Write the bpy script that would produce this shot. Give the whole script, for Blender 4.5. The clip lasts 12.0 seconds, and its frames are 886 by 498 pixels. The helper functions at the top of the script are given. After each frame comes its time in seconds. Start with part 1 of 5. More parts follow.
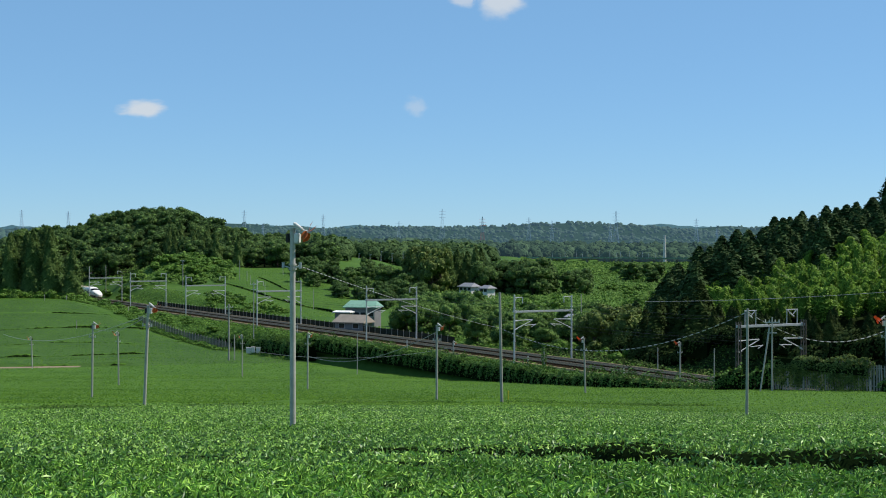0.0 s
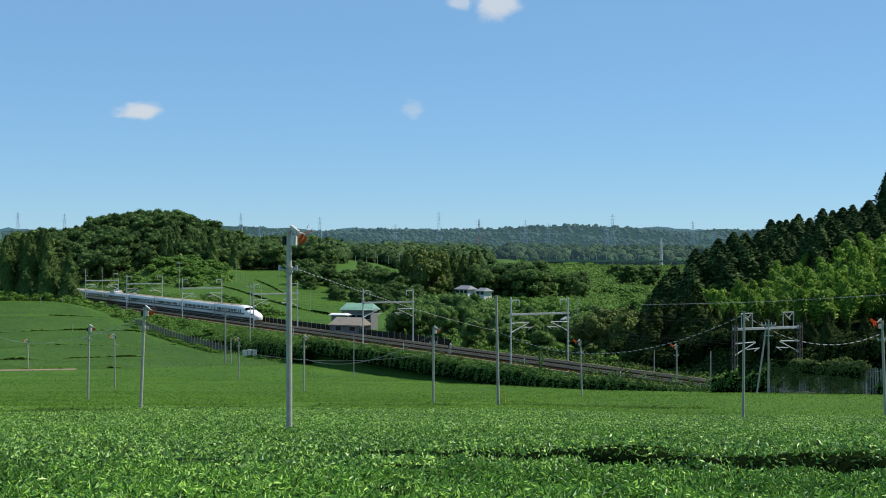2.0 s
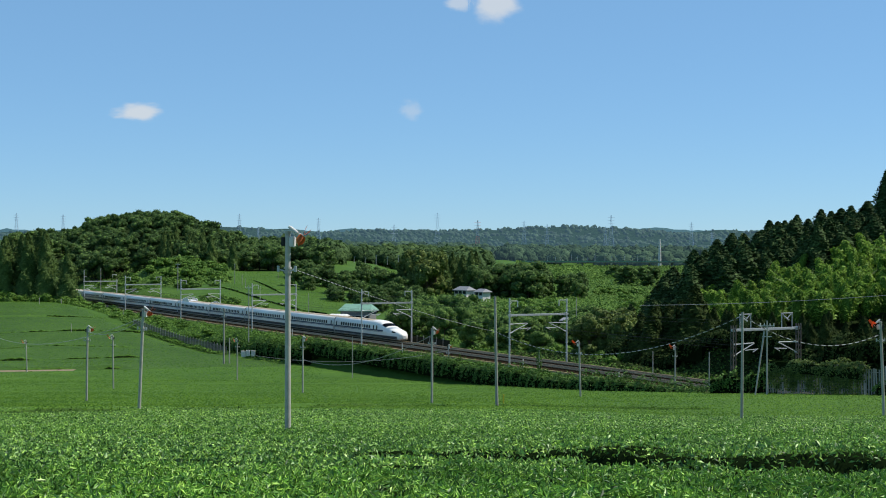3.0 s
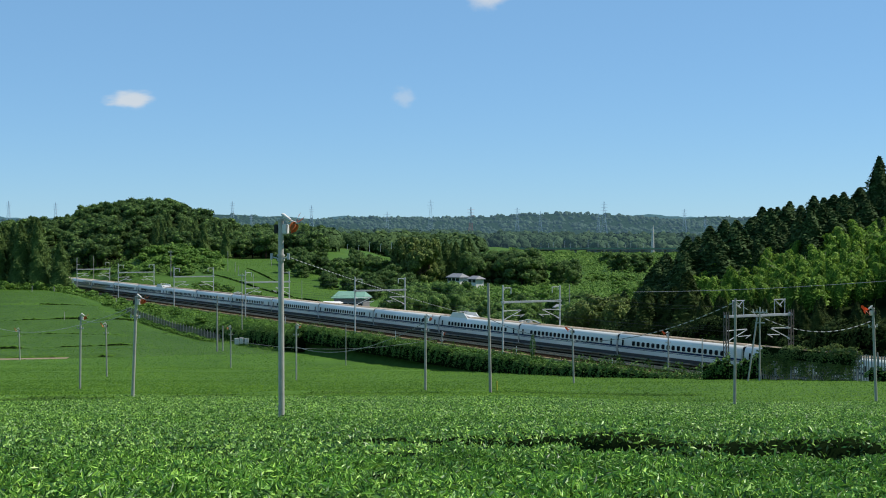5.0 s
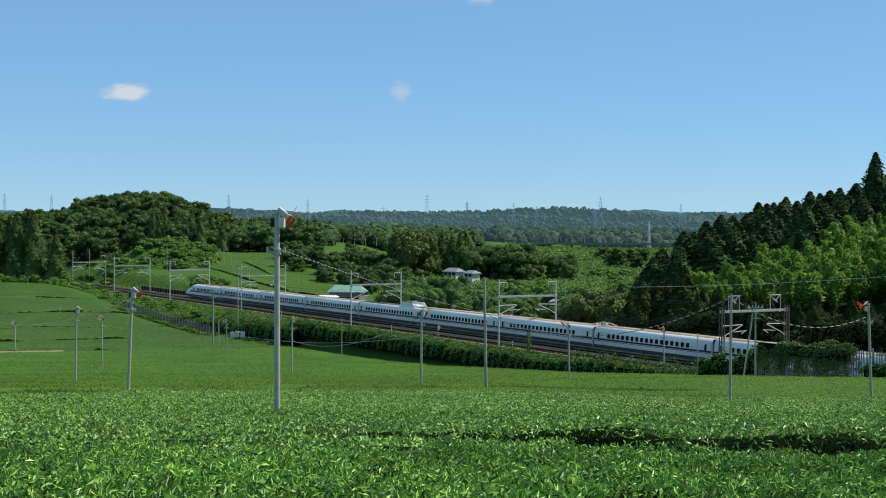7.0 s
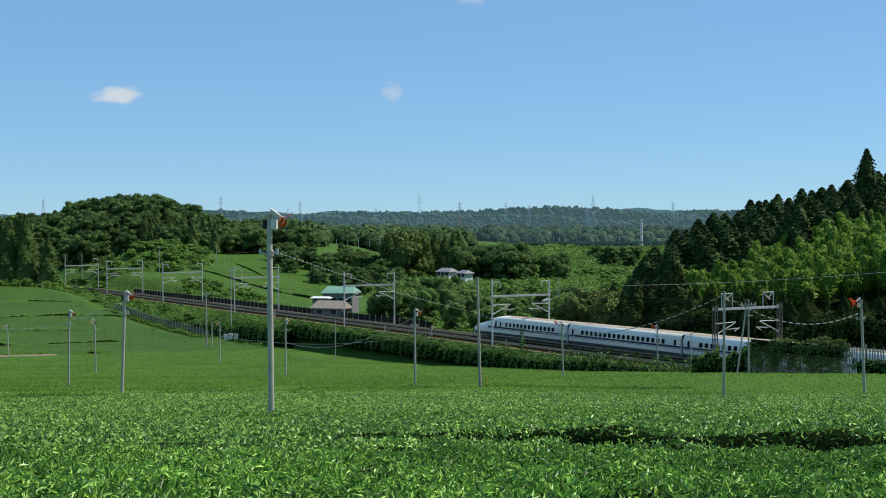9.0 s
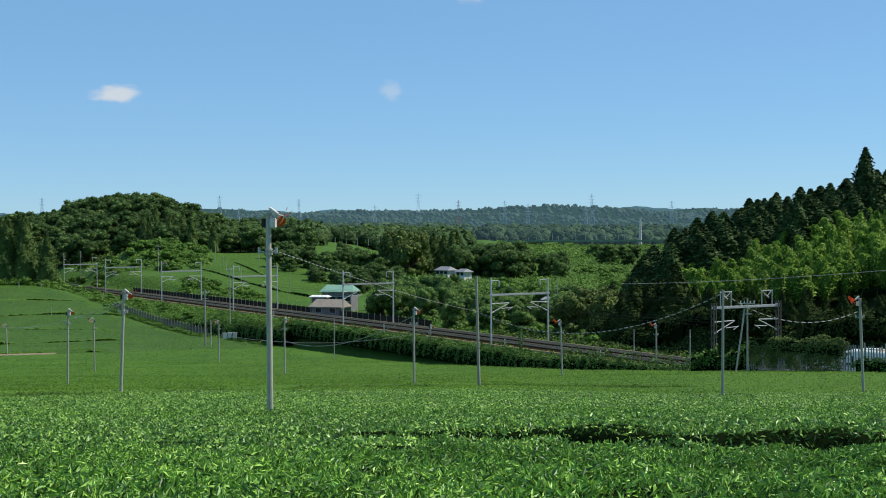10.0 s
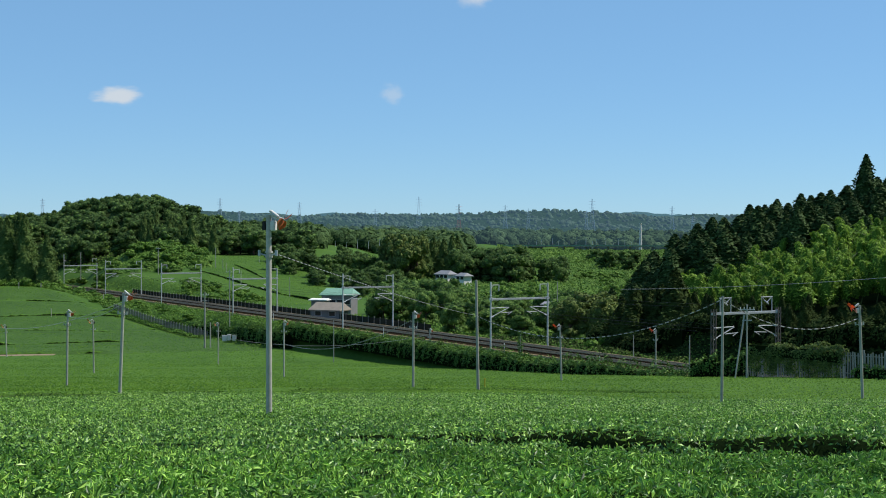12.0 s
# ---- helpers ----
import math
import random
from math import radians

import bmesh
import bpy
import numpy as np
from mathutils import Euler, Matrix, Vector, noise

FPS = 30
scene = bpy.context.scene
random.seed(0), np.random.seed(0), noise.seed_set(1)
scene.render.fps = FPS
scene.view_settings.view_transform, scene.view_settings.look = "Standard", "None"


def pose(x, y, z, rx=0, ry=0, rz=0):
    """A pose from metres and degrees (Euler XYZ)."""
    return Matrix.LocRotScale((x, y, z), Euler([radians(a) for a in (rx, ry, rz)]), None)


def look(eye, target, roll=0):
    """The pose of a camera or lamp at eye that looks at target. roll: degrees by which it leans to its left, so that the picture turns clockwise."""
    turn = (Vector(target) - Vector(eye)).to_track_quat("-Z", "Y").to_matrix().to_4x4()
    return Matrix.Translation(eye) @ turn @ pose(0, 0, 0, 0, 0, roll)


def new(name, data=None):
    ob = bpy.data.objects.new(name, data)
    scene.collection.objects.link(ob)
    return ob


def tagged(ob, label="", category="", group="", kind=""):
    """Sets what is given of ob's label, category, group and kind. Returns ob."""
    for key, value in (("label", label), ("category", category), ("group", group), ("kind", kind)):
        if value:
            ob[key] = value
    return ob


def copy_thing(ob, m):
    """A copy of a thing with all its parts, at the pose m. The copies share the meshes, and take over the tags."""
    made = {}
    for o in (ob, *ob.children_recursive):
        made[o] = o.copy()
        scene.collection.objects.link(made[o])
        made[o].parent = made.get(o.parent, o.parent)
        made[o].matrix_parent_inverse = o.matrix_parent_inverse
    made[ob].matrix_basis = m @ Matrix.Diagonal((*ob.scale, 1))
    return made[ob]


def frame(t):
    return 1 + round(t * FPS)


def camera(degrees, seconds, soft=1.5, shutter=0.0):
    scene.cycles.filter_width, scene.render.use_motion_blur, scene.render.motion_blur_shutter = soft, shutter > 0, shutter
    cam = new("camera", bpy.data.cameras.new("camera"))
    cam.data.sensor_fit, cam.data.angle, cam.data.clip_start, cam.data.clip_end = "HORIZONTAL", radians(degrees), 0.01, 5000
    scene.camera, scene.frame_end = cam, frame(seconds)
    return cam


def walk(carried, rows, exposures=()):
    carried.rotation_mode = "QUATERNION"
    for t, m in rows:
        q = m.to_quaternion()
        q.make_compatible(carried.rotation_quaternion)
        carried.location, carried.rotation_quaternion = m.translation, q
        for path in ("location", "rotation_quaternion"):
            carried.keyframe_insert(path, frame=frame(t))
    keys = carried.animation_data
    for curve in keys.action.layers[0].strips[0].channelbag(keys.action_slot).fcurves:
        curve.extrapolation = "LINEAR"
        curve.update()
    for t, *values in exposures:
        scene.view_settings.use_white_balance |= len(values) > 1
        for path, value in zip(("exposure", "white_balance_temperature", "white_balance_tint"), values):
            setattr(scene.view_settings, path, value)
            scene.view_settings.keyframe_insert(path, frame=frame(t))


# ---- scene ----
# camera: stands on the slope above the tea fields, turned a little by hand
EYE = 24.0
cam = camera(37.65, 12.0, soft=1.0)
TURNS = [
    (0, 89.864, -0.148, 0.589),
    (0.5, 89.960, -0.220, 0.598),
    (1, 90.016, -0.144, 0.548),
    (1.5, 90.016, -0.151, 0.479),
    (2, 89.982, -0.177, 0.438),
    (2.5, 90.002, -0.232, 0.403),
    (3, 90.020, -0.179, 0.378),
    (3.2, 90.004, -0.170, 0.358),
    (4.8, 89.494, -0.075, 0.108),
    (5, 89.453, -0.059, 0.079),
    (5.5, 89.352, -0.000, -0.000),
    (6, 89.279, 0.022, -0.009),
    (6.5, 89.223, -0.194, -0.052),
    (7, 89.204, -0.280, -0.085),
    (7.2, 89.204, -0.245, -0.110),
    (8.8, 89.216, 0.205, -0.388),
    (9, 89.210, 0.227, -0.410),
    (9.5, 89.171, 0.222, -0.459),
    (10, 89.147, 0.260, -0.460),
    (10.5, 89.133, 0.220, -0.459),
    (11, 89.133, 0.220, -0.459),
    (11.5, 89.182, 0.074, -0.457),
    (12, 89.322, -0.172, -0.448),
]
walk(cam, [(t, pose(0, 0, EYE, rx, ry, rz)) for t, rx, ry, rz in TURNS], [(0, 0.2, 6600, 10), (12, 0.2, 6600, 10)])

# ---- world and sun ----
SUN_DIR = Vector((0.64, 0.16, 0.92)).normalized()
sun_el = math.asin(SUN_DIR.z)
sun_az = math.atan2(SUN_DIR.x, SUN_DIR.y)
world = bpy.data.worlds.new("sky")
scene.world = world
world.use_nodes = True
wt = world.node_tree
sky = wt.nodes.new("ShaderNodeTexSky")
sky.sky_type = 'NISHITA'
sky.sun_disc = False
sky.sun_elevation = sun_el
sky.sun_rotation = sun_az
sky.altitude = 1100
sky.air_density = 0.9
sky.dust_density = 0.0
sky.ozone_density = 3.0
tint = wt.nodes.new("ShaderNodeMix")
tint.data_type, tint.blend_type = 'RGBA', 'MULTIPLY'
tint.inputs[0].default_value = 1.0
tint.inputs[7].default_value = (0.73, 0.95, 1.14, 1)
wt.links.new(sky.outputs[0], tint.inputs[6])
even = wt.nodes.new("ShaderNodeMix")
even.data_type = 'RGBA'
even.inputs[0].default_value = 0.54
even.inputs[7].default_value = (1.84, 3.80, 5.95, 1)
wt.links.new(tint.outputs[2], even.inputs[6])
wt.links.new(even.outputs[2], wt.nodes["Background"].inputs[0])
wt.nodes["Background"].inputs[1].default_value = 0.105
sun = bpy.data.lights.new("sun", 'SUN')
sun.energy = 4.4
sun.angle = radians(0.53)
sun.color = (1.0, 0.955, 0.88)
sun_ob = new("sun", sun)
sun_ob.matrix_world = look(SUN_DIR * 200, (0, 0, 0))


# ---- materials ----
def mat(name, col, rough=0.7, metal=0.0, col2=None, scale=4.0, bump=0.0, bump_scale=40.0, island=0.0, obj=0.0,
        spec=0.25, trans=0.0, glow=None, relief=0.1):
    """A surface with colour varying at two scales, per island or object, and fine relief."""
    m = bpy.data.materials.new(name)
    m.use_nodes = True
    nt = m.node_tree
    n, l = nt.nodes, nt.links
    b = n["Principled BSDF"]
    b.inputs["Roughness"].default_value = rough
    b.inputs["Metallic"].default_value = metal
    b.inputs["Specular IOR Level"].default_value = spec
    c2 = col2 or tuple(v * 0.72 for v in col)
    geo = n.new("ShaderNodeNewGeometry")
    tc = n.new("ShaderNodeTexCoord")
    big = n.new("ShaderNodeTexNoise")
    big.inputs["Scale"].default_value = scale
    big.inputs["Detail"].default_value = 6
    fine = n.new("ShaderNodeTexNoise")
    fine.inputs["Scale"].default_value = scale * 7.3
    fine.inputs["Detail"].default_value = 3
    src = geo.outputs["Position"] if obj < 0 else tc.outputs["Object"]
    l.new(src, big.inputs["Vector"])
    l.new(src, fine.inputs["Vector"])
    add = n.new("ShaderNodeMath")
    add.operation = 'MULTIPLY_ADD'
    l.new(fine.outputs[0], add.inputs[0])
    add.inputs[1].default_value = 0.6
    l.new(big.outputs[0], add.inputs[2])
    rng = n.new("ShaderNodeMapRange")
    rng.inputs[1].default_value, rng.inputs[2].default_value = 0.5, 1.1
    l.new(add.outputs[0], rng.inputs[0])
    mix = n.new("ShaderNodeMix")
    mix.data_type = 'RGBA'
    mix.inputs[6].default_value = (*col, 1)
    mix.inputs[7].default_value = (*c2, 1)
    l.new(rng.outputs[0], mix.inputs[0])
    out = mix.outputs[2]
    for amount, socket in ((island, geo.outputs["Random Per Island"]), (abs(obj), None)):
        if amount <= 0:
            continue
        if socket is None:
            socket = n.new("ShaderNodeObjectInfo").outputs["Random"]
        r = n.new("ShaderNodeMapRange")
        r.inputs[3].default_value, r.inputs[4].default_value = 1 - amount, 1 + amount
        l.new(socket, r.inputs[0])
        hs = n.new("ShaderNodeHueSaturation")
        l.new(r.outputs[0], hs.inputs["Value"])
        h = n.new("ShaderNodeMapRange")
        h.inputs[3].default_value, h.inputs[4].default_value = 0.5 + amount * 0.035, 0.5 - amount * 0.035
        l.new(socket, h.inputs[0])
        l.new(h.outputs[0], hs.inputs["Hue"])
        l.new(out, hs.inputs["Color"])
        out = hs.outputs[0]
    l.new(out, b.inputs["Base Color"])
    if bump:
        bt = n.new("ShaderNodeTexNoise")
        bt.inputs["Scale"].default_value = bump_scale
        bt.inputs["Detail"].default_value = 4
        l.new(src, bt.inputs["Vector"])
        bn = n.new("ShaderNodeBump")
        bn.inputs["Strength"].default_value = min(1, bump)
        bn.inputs["Distance"].default_value = bump * relief
        l.new(bt.outputs[0], bn.inputs["Height"])
        l.new(bn.outputs[0], b.inputs["Normal"])
    if trans:
        tr = n.new("ShaderNodeBsdfTranslucent")
        l.new(out, tr.inputs[0])
        mx = n.new("ShaderNodeMixShader")
        mx.inputs[0].default_value = trans
        l.new(b.outputs[0], mx.inputs[1])
        l.new(tr.outputs[0], mx.inputs[2])
        l.new(mx.outputs[0], n["Material Output"].inputs[0])
    if glow:
        b.inputs["Emission Color"].default_value = (*glow[:3], 1)
        b.inputs["Emission Strength"].default_value = glow[3]
    return m


TEA_LEAF = mat("tea_leaf", (0.255, 0.50, 0.078), 0.48, col2=(0.085, 0.225, 0.028), scale=0.6, island=0.8, obj=-0.001, spec=0.55, trans=0.12)
TEA_LEAF_FAR = mat("tea_shoots", (0.108, 0.22, 0.025), 0.75, col2=(0.055, 0.13, 0.015), scale=0.08, island=0.55, obj=-0.001, spec=0.08, trans=0.15)
TEA_LEAF_MID = mat("tea_leaf_matt", (0.210, 0.42, 0.056), 0.5, col2=(0.078, 0.20, 0.024), scale=0.25, island=0.78, obj=-0.001, spec=0.42, trans=0.12)
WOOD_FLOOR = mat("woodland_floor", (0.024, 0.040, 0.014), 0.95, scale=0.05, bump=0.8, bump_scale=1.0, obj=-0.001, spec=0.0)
# emission lays bluish distance haze over the far floor
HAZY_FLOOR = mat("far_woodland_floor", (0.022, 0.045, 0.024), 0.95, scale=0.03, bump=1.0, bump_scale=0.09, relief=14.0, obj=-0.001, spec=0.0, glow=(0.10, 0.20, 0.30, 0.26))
TEA = mat("tea_canopy", (0.074, 0.155, 0.019), 0.75, col2=(0.038, 0.092, 0.012), scale=0.09, bump=1.4, bump_scale=3.2, obj=-0.001, spec=0.08)
TEA_DARKER = mat("older_tea_canopy", (0.055, 0.115, 0.019), 0.75, col2=(0.028, 0.068, 0.011), scale=0.07, bump=1.4, bump_scale=2.2, obj=-0.001, spec=0.1)
# near-black: shade of row gaps and bush insides put into the colour
TEA_SHADE = mat("tea_inner", (0.008, 0.016, 0.005), 0.95, scale=0.8, bump=0.6, bump_scale=6, obj=-0.001, spec=0.0)
GRASS = mat("grass", (0.068, 0.135, 0.020), 0.85, col2=(0.036, 0.092, 0.012), scale=0.06, bump=0.8, bump_scale=2.0, obj=-0.001, spec=0.1)
WEED = mat("weed_leaf", (0.135, 0.25, 0.035), 0.6, col2=(0.065, 0.15, 0.025), scale=0.2, island=0.4, obj=-0.001, trans=0.2, spec=0.12)
VALLEY_LEAF = mat("valley_weed_leaf", (0.135, 0.24, 0.046), 0.7, col2=(0.068, 0.14, 0.030), scale=0.06, island=0.35, obj=-0.001, trans=0.25, spec=0.08)
HEDGE_LEAF = mat("hedge_leaf", (0.105, 0.205, 0.04), 0.6, col2=(0.055, 0.125, 0.024), scale=0.3, island=0.45, obj=-0.001, trans=0.15, spec=0.12)
VINE_LEAF = mat("vine_leaf", (0.165, 0.235, 0.065), 0.65, col2=(0.085, 0.125, 0.040), scale=0.4, island=0.5, obj=-0.001, trans=0.3, spec=0.1)
LEAF = mat("broad_leaf", (0.138, 0.24, 0.064), 0.65, col2=(0.076, 0.145, 0.042), scale=0.25, island=0.4, obj=0.4, trans=0.5, spec=0.12)
HILL_LEAF = mat("hill_tree_leaf", (0.102, 0.175, 0.056), 0.65, col2=(0.058, 0.110, 0.038), scale=0.25, island=0.4, obj=0.4, trans=0.5, spec=0.1)
LEAF_YELLOW = mat("olive_leaf", (0.14, 0.19, 0.05), 0.6, col2=(0.085, 0.135, 0.03), scale=0.25, island=0.4, obj=0.2, trans=0.15, spec=0.12)
CEDAR_LEAF = mat("cedar_leaf", (0.054, 0.100, 0.030), 0.75, col2=(0.028, 0.058, 0.018), scale=0.25, island=0.45, obj=0.25, spec=0.1)
BAMBOO_LEAF = mat("bamboo_leaf", (0.20, 0.34, 0.045), 0.55, col2=(0.12, 0.235, 0.03), scale=0.2, island=0.35, obj=0.15, trans=0.3, spec=0.12)
# about half the leaf colour: shade inside the plumes put into the mass
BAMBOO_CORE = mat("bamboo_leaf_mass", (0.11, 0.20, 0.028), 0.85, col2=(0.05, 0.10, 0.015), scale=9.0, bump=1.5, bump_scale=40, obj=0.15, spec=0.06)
# brighter copies of the cedar colours, with sunlight put into them
LIT_CEDAR = mat("pale_cedar_leaf", (0.125, 0.198, 0.055), 0.75, col2=(0.070, 0.125, 0.038), scale=0.25, island=0.35, obj=0.2, spec=0.1, trans=0.35)
LIT_CORE = mat("pale_cedar_mass", (0.115, 0.18, 0.050), 0.85, col2=(0.075, 0.125, 0.036), scale=24.0, bump=1.5, bump_scale=60, obj=0.2, spec=0.06)
# leaf colour darkened to paint the deep shade of the cutting
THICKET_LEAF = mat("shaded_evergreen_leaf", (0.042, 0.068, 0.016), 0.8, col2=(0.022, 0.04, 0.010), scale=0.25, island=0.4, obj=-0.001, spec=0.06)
LEAF_CORE = mat("broad_leaf_mass", (0.120, 0.205, 0.050), 0.85, col2=(0.070, 0.128, 0.033), scale=18.0, bump=1.5, bump_scale=50, obj=0.3, spec=0.06)
# olive and cedar masses are darker than their leaves, painting shaded gaps
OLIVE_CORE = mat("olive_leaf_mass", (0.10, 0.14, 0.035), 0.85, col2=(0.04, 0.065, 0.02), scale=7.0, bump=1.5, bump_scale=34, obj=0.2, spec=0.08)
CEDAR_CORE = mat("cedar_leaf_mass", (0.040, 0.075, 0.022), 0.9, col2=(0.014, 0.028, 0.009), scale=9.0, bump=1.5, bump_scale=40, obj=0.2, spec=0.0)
FAR_LEAF = mat("far_leaf", (0.078, 0.135, 0.046), 0.8, col2=(0.042, 0.085, 0.030), scale=0.06, island=0.4, bump=1.0, bump_scale=0.7, relief=1.6, obj=-0.001, spec=0.08, trans=0.2)
BARK = mat("bark", (0.11, 0.08, 0.055), 0.9, scale=3, bump=0.8, bump_scale=12)
BAMBOO_CANE = mat("bamboo_cane", (0.16, 0.19, 0.07), 0.5, scale=2)
STEEL = mat("galvanised_steel", (0.52, 0.53, 0.54), 0.45, 0.55, scale=3, bump=0.1)
STEEL_PALE = mat("pale_painted_steel", (0.62, 0.64, 0.65), 0.5, 0.2, scale=2, obj=0.08)
CONCRETE = mat("concrete", (0.42, 0.40, 0.37), 0.9, scale=1.2, bump=0.4, bump_scale=18, obj=0.1)
POLE = mat("weathered_pole", (0.48, 0.46, 0.42), 0.7, 0.05, scale=2.5, bump=0.2, obj=0.12)
ORANGE = mat("orange_fan_paint", (0.62, 0.17, 0.07), 0.45, scale=4)
PALE_BOX = mat("pale_motor_paint", (0.78, 0.76, 0.72), 0.5, scale=5)
CABLE = mat("black_cable", (0.03, 0.03, 0.032), 0.6, scale=3)
CABLE_PALE = mat("pale_cable", (0.45, 0.46, 0.47), 0.6, scale=3)
BALLAST = mat("ballast", (0.040, 0.027, 0.016), 0.95, col2=(0.022, 0.016, 0.010), scale=1.5, bump=0.9, bump_scale=14, obj=-0.001, spec=0.0)
RAIL = mat("rail_steel", (0.38, 0.29, 0.185), 0.7, 0.0, scale=4, spec=0.1)
TROUGH = mat("weathered_trough_concrete", (0.38, 0.29, 0.17), 0.95, scale=1.2, bump=0.4, bump_scale=18, spec=0.0)
SLEEPER = mat("sleeper_concrete", (0.060, 0.042, 0.026), 0.95, scale=2, spec=0.0)
# air haze of far woods and hills is painted as bluish emission
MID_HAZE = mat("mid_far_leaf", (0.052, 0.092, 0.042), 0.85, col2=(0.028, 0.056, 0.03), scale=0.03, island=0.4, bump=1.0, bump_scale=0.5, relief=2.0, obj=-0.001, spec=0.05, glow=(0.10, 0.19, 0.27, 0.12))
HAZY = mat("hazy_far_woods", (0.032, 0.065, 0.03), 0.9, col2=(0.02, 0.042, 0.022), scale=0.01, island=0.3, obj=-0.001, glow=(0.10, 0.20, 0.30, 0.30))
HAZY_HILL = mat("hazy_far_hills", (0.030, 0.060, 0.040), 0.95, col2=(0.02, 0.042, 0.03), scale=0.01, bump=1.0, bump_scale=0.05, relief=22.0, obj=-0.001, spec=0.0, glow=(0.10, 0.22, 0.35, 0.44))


# ---- mesh helpers ----
def mesh_np(name, v, faces_n, m, smooth=False):
    """A mesh of separate faces: v has faces_n corners for each face in turn."""
    v = np.asarray(v, dtype=np.float32).reshape(-1, 3)
    k = len(v) // faces_n
    me = bpy.data.meshes.new(name)
    me.vertices.add(len(v))
    me.vertices.foreach_set("co", v.ravel())
    me.loops.add(len(v))
    me.loops.foreach_set("vertex_index", np.arange(len(v), dtype=np.int32))
    me.polygons.add(k)
    me.polygons.foreach_set("loop_start", np.arange(0, len(v), faces_n, dtype=np.int32))
    me.materials.append(m)
    me.update(calc_edges=True)
    return me


def grid_mesh(name, pts, m, closed=False):
    """A sheet through a grid of points (rows, columns, 3)."""
    a, b = pts.shape[:2]
    i = np.arange(a * b).reshape(a, b)
    if closed:
        i = np.concatenate([i, i[:, :1]], 1)
    f = np.stack([i[:-1, :-1], i[:-1, 1:], i[1:, 1:], i[1:, :-1]], -1).reshape(-1, 4)
    me = bpy.data.meshes.new(name)
    me.from_pydata(pts.reshape(-1, 3).tolist(), [], f.tolist())
    me.materials.append(m)
    me.polygons.foreach_set("use_smooth", [True] * len(me.polygons))
    me.update()
    return me


def part(name, bm, material, parent=None, label=""):
    """One mesh object of its own from a bmesh, under a thing or a part."""
    me = bpy.data.meshes.new(name)
    bm.to_mesh(me)
    bm.free()
    me.materials.append(material)
    ob = new(name, me)
    ob.parent = parent
    return tagged(ob, label)


def part_data(name, me, parent=None, m=None, label=""):
    ob = new(name, me)
    ob.parent = parent
    if m is not None:
        ob.matrix_basis = m
    return tagged(ob, label)


def box(bm, c, s, m=None, bevel=0.0):
    g = bmesh.ops.create_cube(bm, size=1, matrix=(m or Matrix()) @ Matrix.Translation(c) @ Matrix.Diagonal((*s, 1)))
    if bevel:
        es = list({e for v in g["verts"] for e in v.link_edges})
        bmesh.ops.bevel(bm, geom=es, offset=bevel, segments=2, affect='EDGES')


def rod(bm, a, b, r, r2=None, seg=8):
    a, b = Vector(a), Vector(b)
    d = b - a
    q = d.to_track_quat('Z', 'Y').to_matrix().to_4x4()
    bmesh.ops.create_cone(bm, cap_ends=True, segments=seg, radius1=r, radius2=r if r2 is None else r2, depth=d.length,
                          matrix=Matrix.Translation((a + b) / 2) @ q)


def tube(bm, pts, r, seg=6):
    """One continuous pipe through the points."""
    pts = [Vector(p) for p in pts]
    rings = []
    for i, p in enumerate(pts):
        d = (pts[min(i + 1, len(pts) - 1)] - pts[max(i - 1, 0)]).normalized()
        a = d.cross(Vector((0.31, 0.17, 0.94)))
        a = a.normalized() if a.length > 0.05 else d.orthogonal().normalized()
        b = d.cross(a)
        rings.append([bm.verts.new(p + (a * math.cos(k * 6.2832 / seg) + b * math.sin(k * 6.2832 / seg)) * r) for k in range(seg)])
    for a, b in zip(rings[:-1], rings[1:]):
        for k in range(seg):
            bm.faces.new((a[k], a[(k + 1) % seg], b[(k + 1) % seg], b[k])).smooth = True


def cable(name, a, b, sag, r, m, label, parent=None):
    """A hanging cable between two points."""
    a, b = Vector(a), Vector(b)
    bm = bmesh.new()
    pts = [a.lerp(b, i / 12) - Vector((0, 0, sag * 4 * (i / 12) * (1 - i / 12))) for i in range(13)]
    tube(bm, pts, r, 5)
    ob = part(name, bm, m, parent)
    if parent is None:
        tagged(ob, label, "cable", "cables")
    return ob


def twisted_cable(a, b, sag, r, label):
    """A dark power cable with pale binding wound round it in short turns."""
    ob = cable("power_cable", a, b, sag, r, CABLE, label)
    a, b = Vector(a), Vector(b)
    at_t = lambda t: a.lerp(b, t) - Vector((0, 0, sag * 4 * t * (1 - t)))
    n = int((b - a).length / 0.62)
    bm = bmesh.new()
    for i in range(n):
        t0, t1 = (i + 0.1) / n, (i + 0.66) / n
        rod(bm, at_t(t0) + Vector((0, 0, r * 0.3)), at_t(t1) - Vector((0, 0, r * 0.1)), r * 1.35, seg=6)
    tagged(part("binding", bm, CABLE_PALE, ob, "pale spiral binding"), kind="stuff")
    return ob


# ---- the lie of the land ----
# railway frame: u along the line (towards the cutting), s across it (towards the tea fields)
U = np.array([0.5020, -0.8649])
N = np.array([-0.8649, -0.5020])
C0 = np.array([17.2, 193.0]) + 0.47 * N
RAIL_Z = EYE - 17.0
GRADE = 0.0025


def T(u, s, z=0.0):
    """A point of the railway frame, z above the rails."""
    p = C0 + u * U + s * N
    return Vector((p[0], p[1], RAIL_Z + GRADE * u + z))


def to_track(x, y):
    dx, dy = x - C0[0], y - C0[1]
    return dx * U[0] + dy * U[1], dx * N[0] + dy * N[1]


def step(a, b, x):
    t = np.clip((x - a) / (b - a), 0, 1)
    return t * t * (3 - 2 * t)


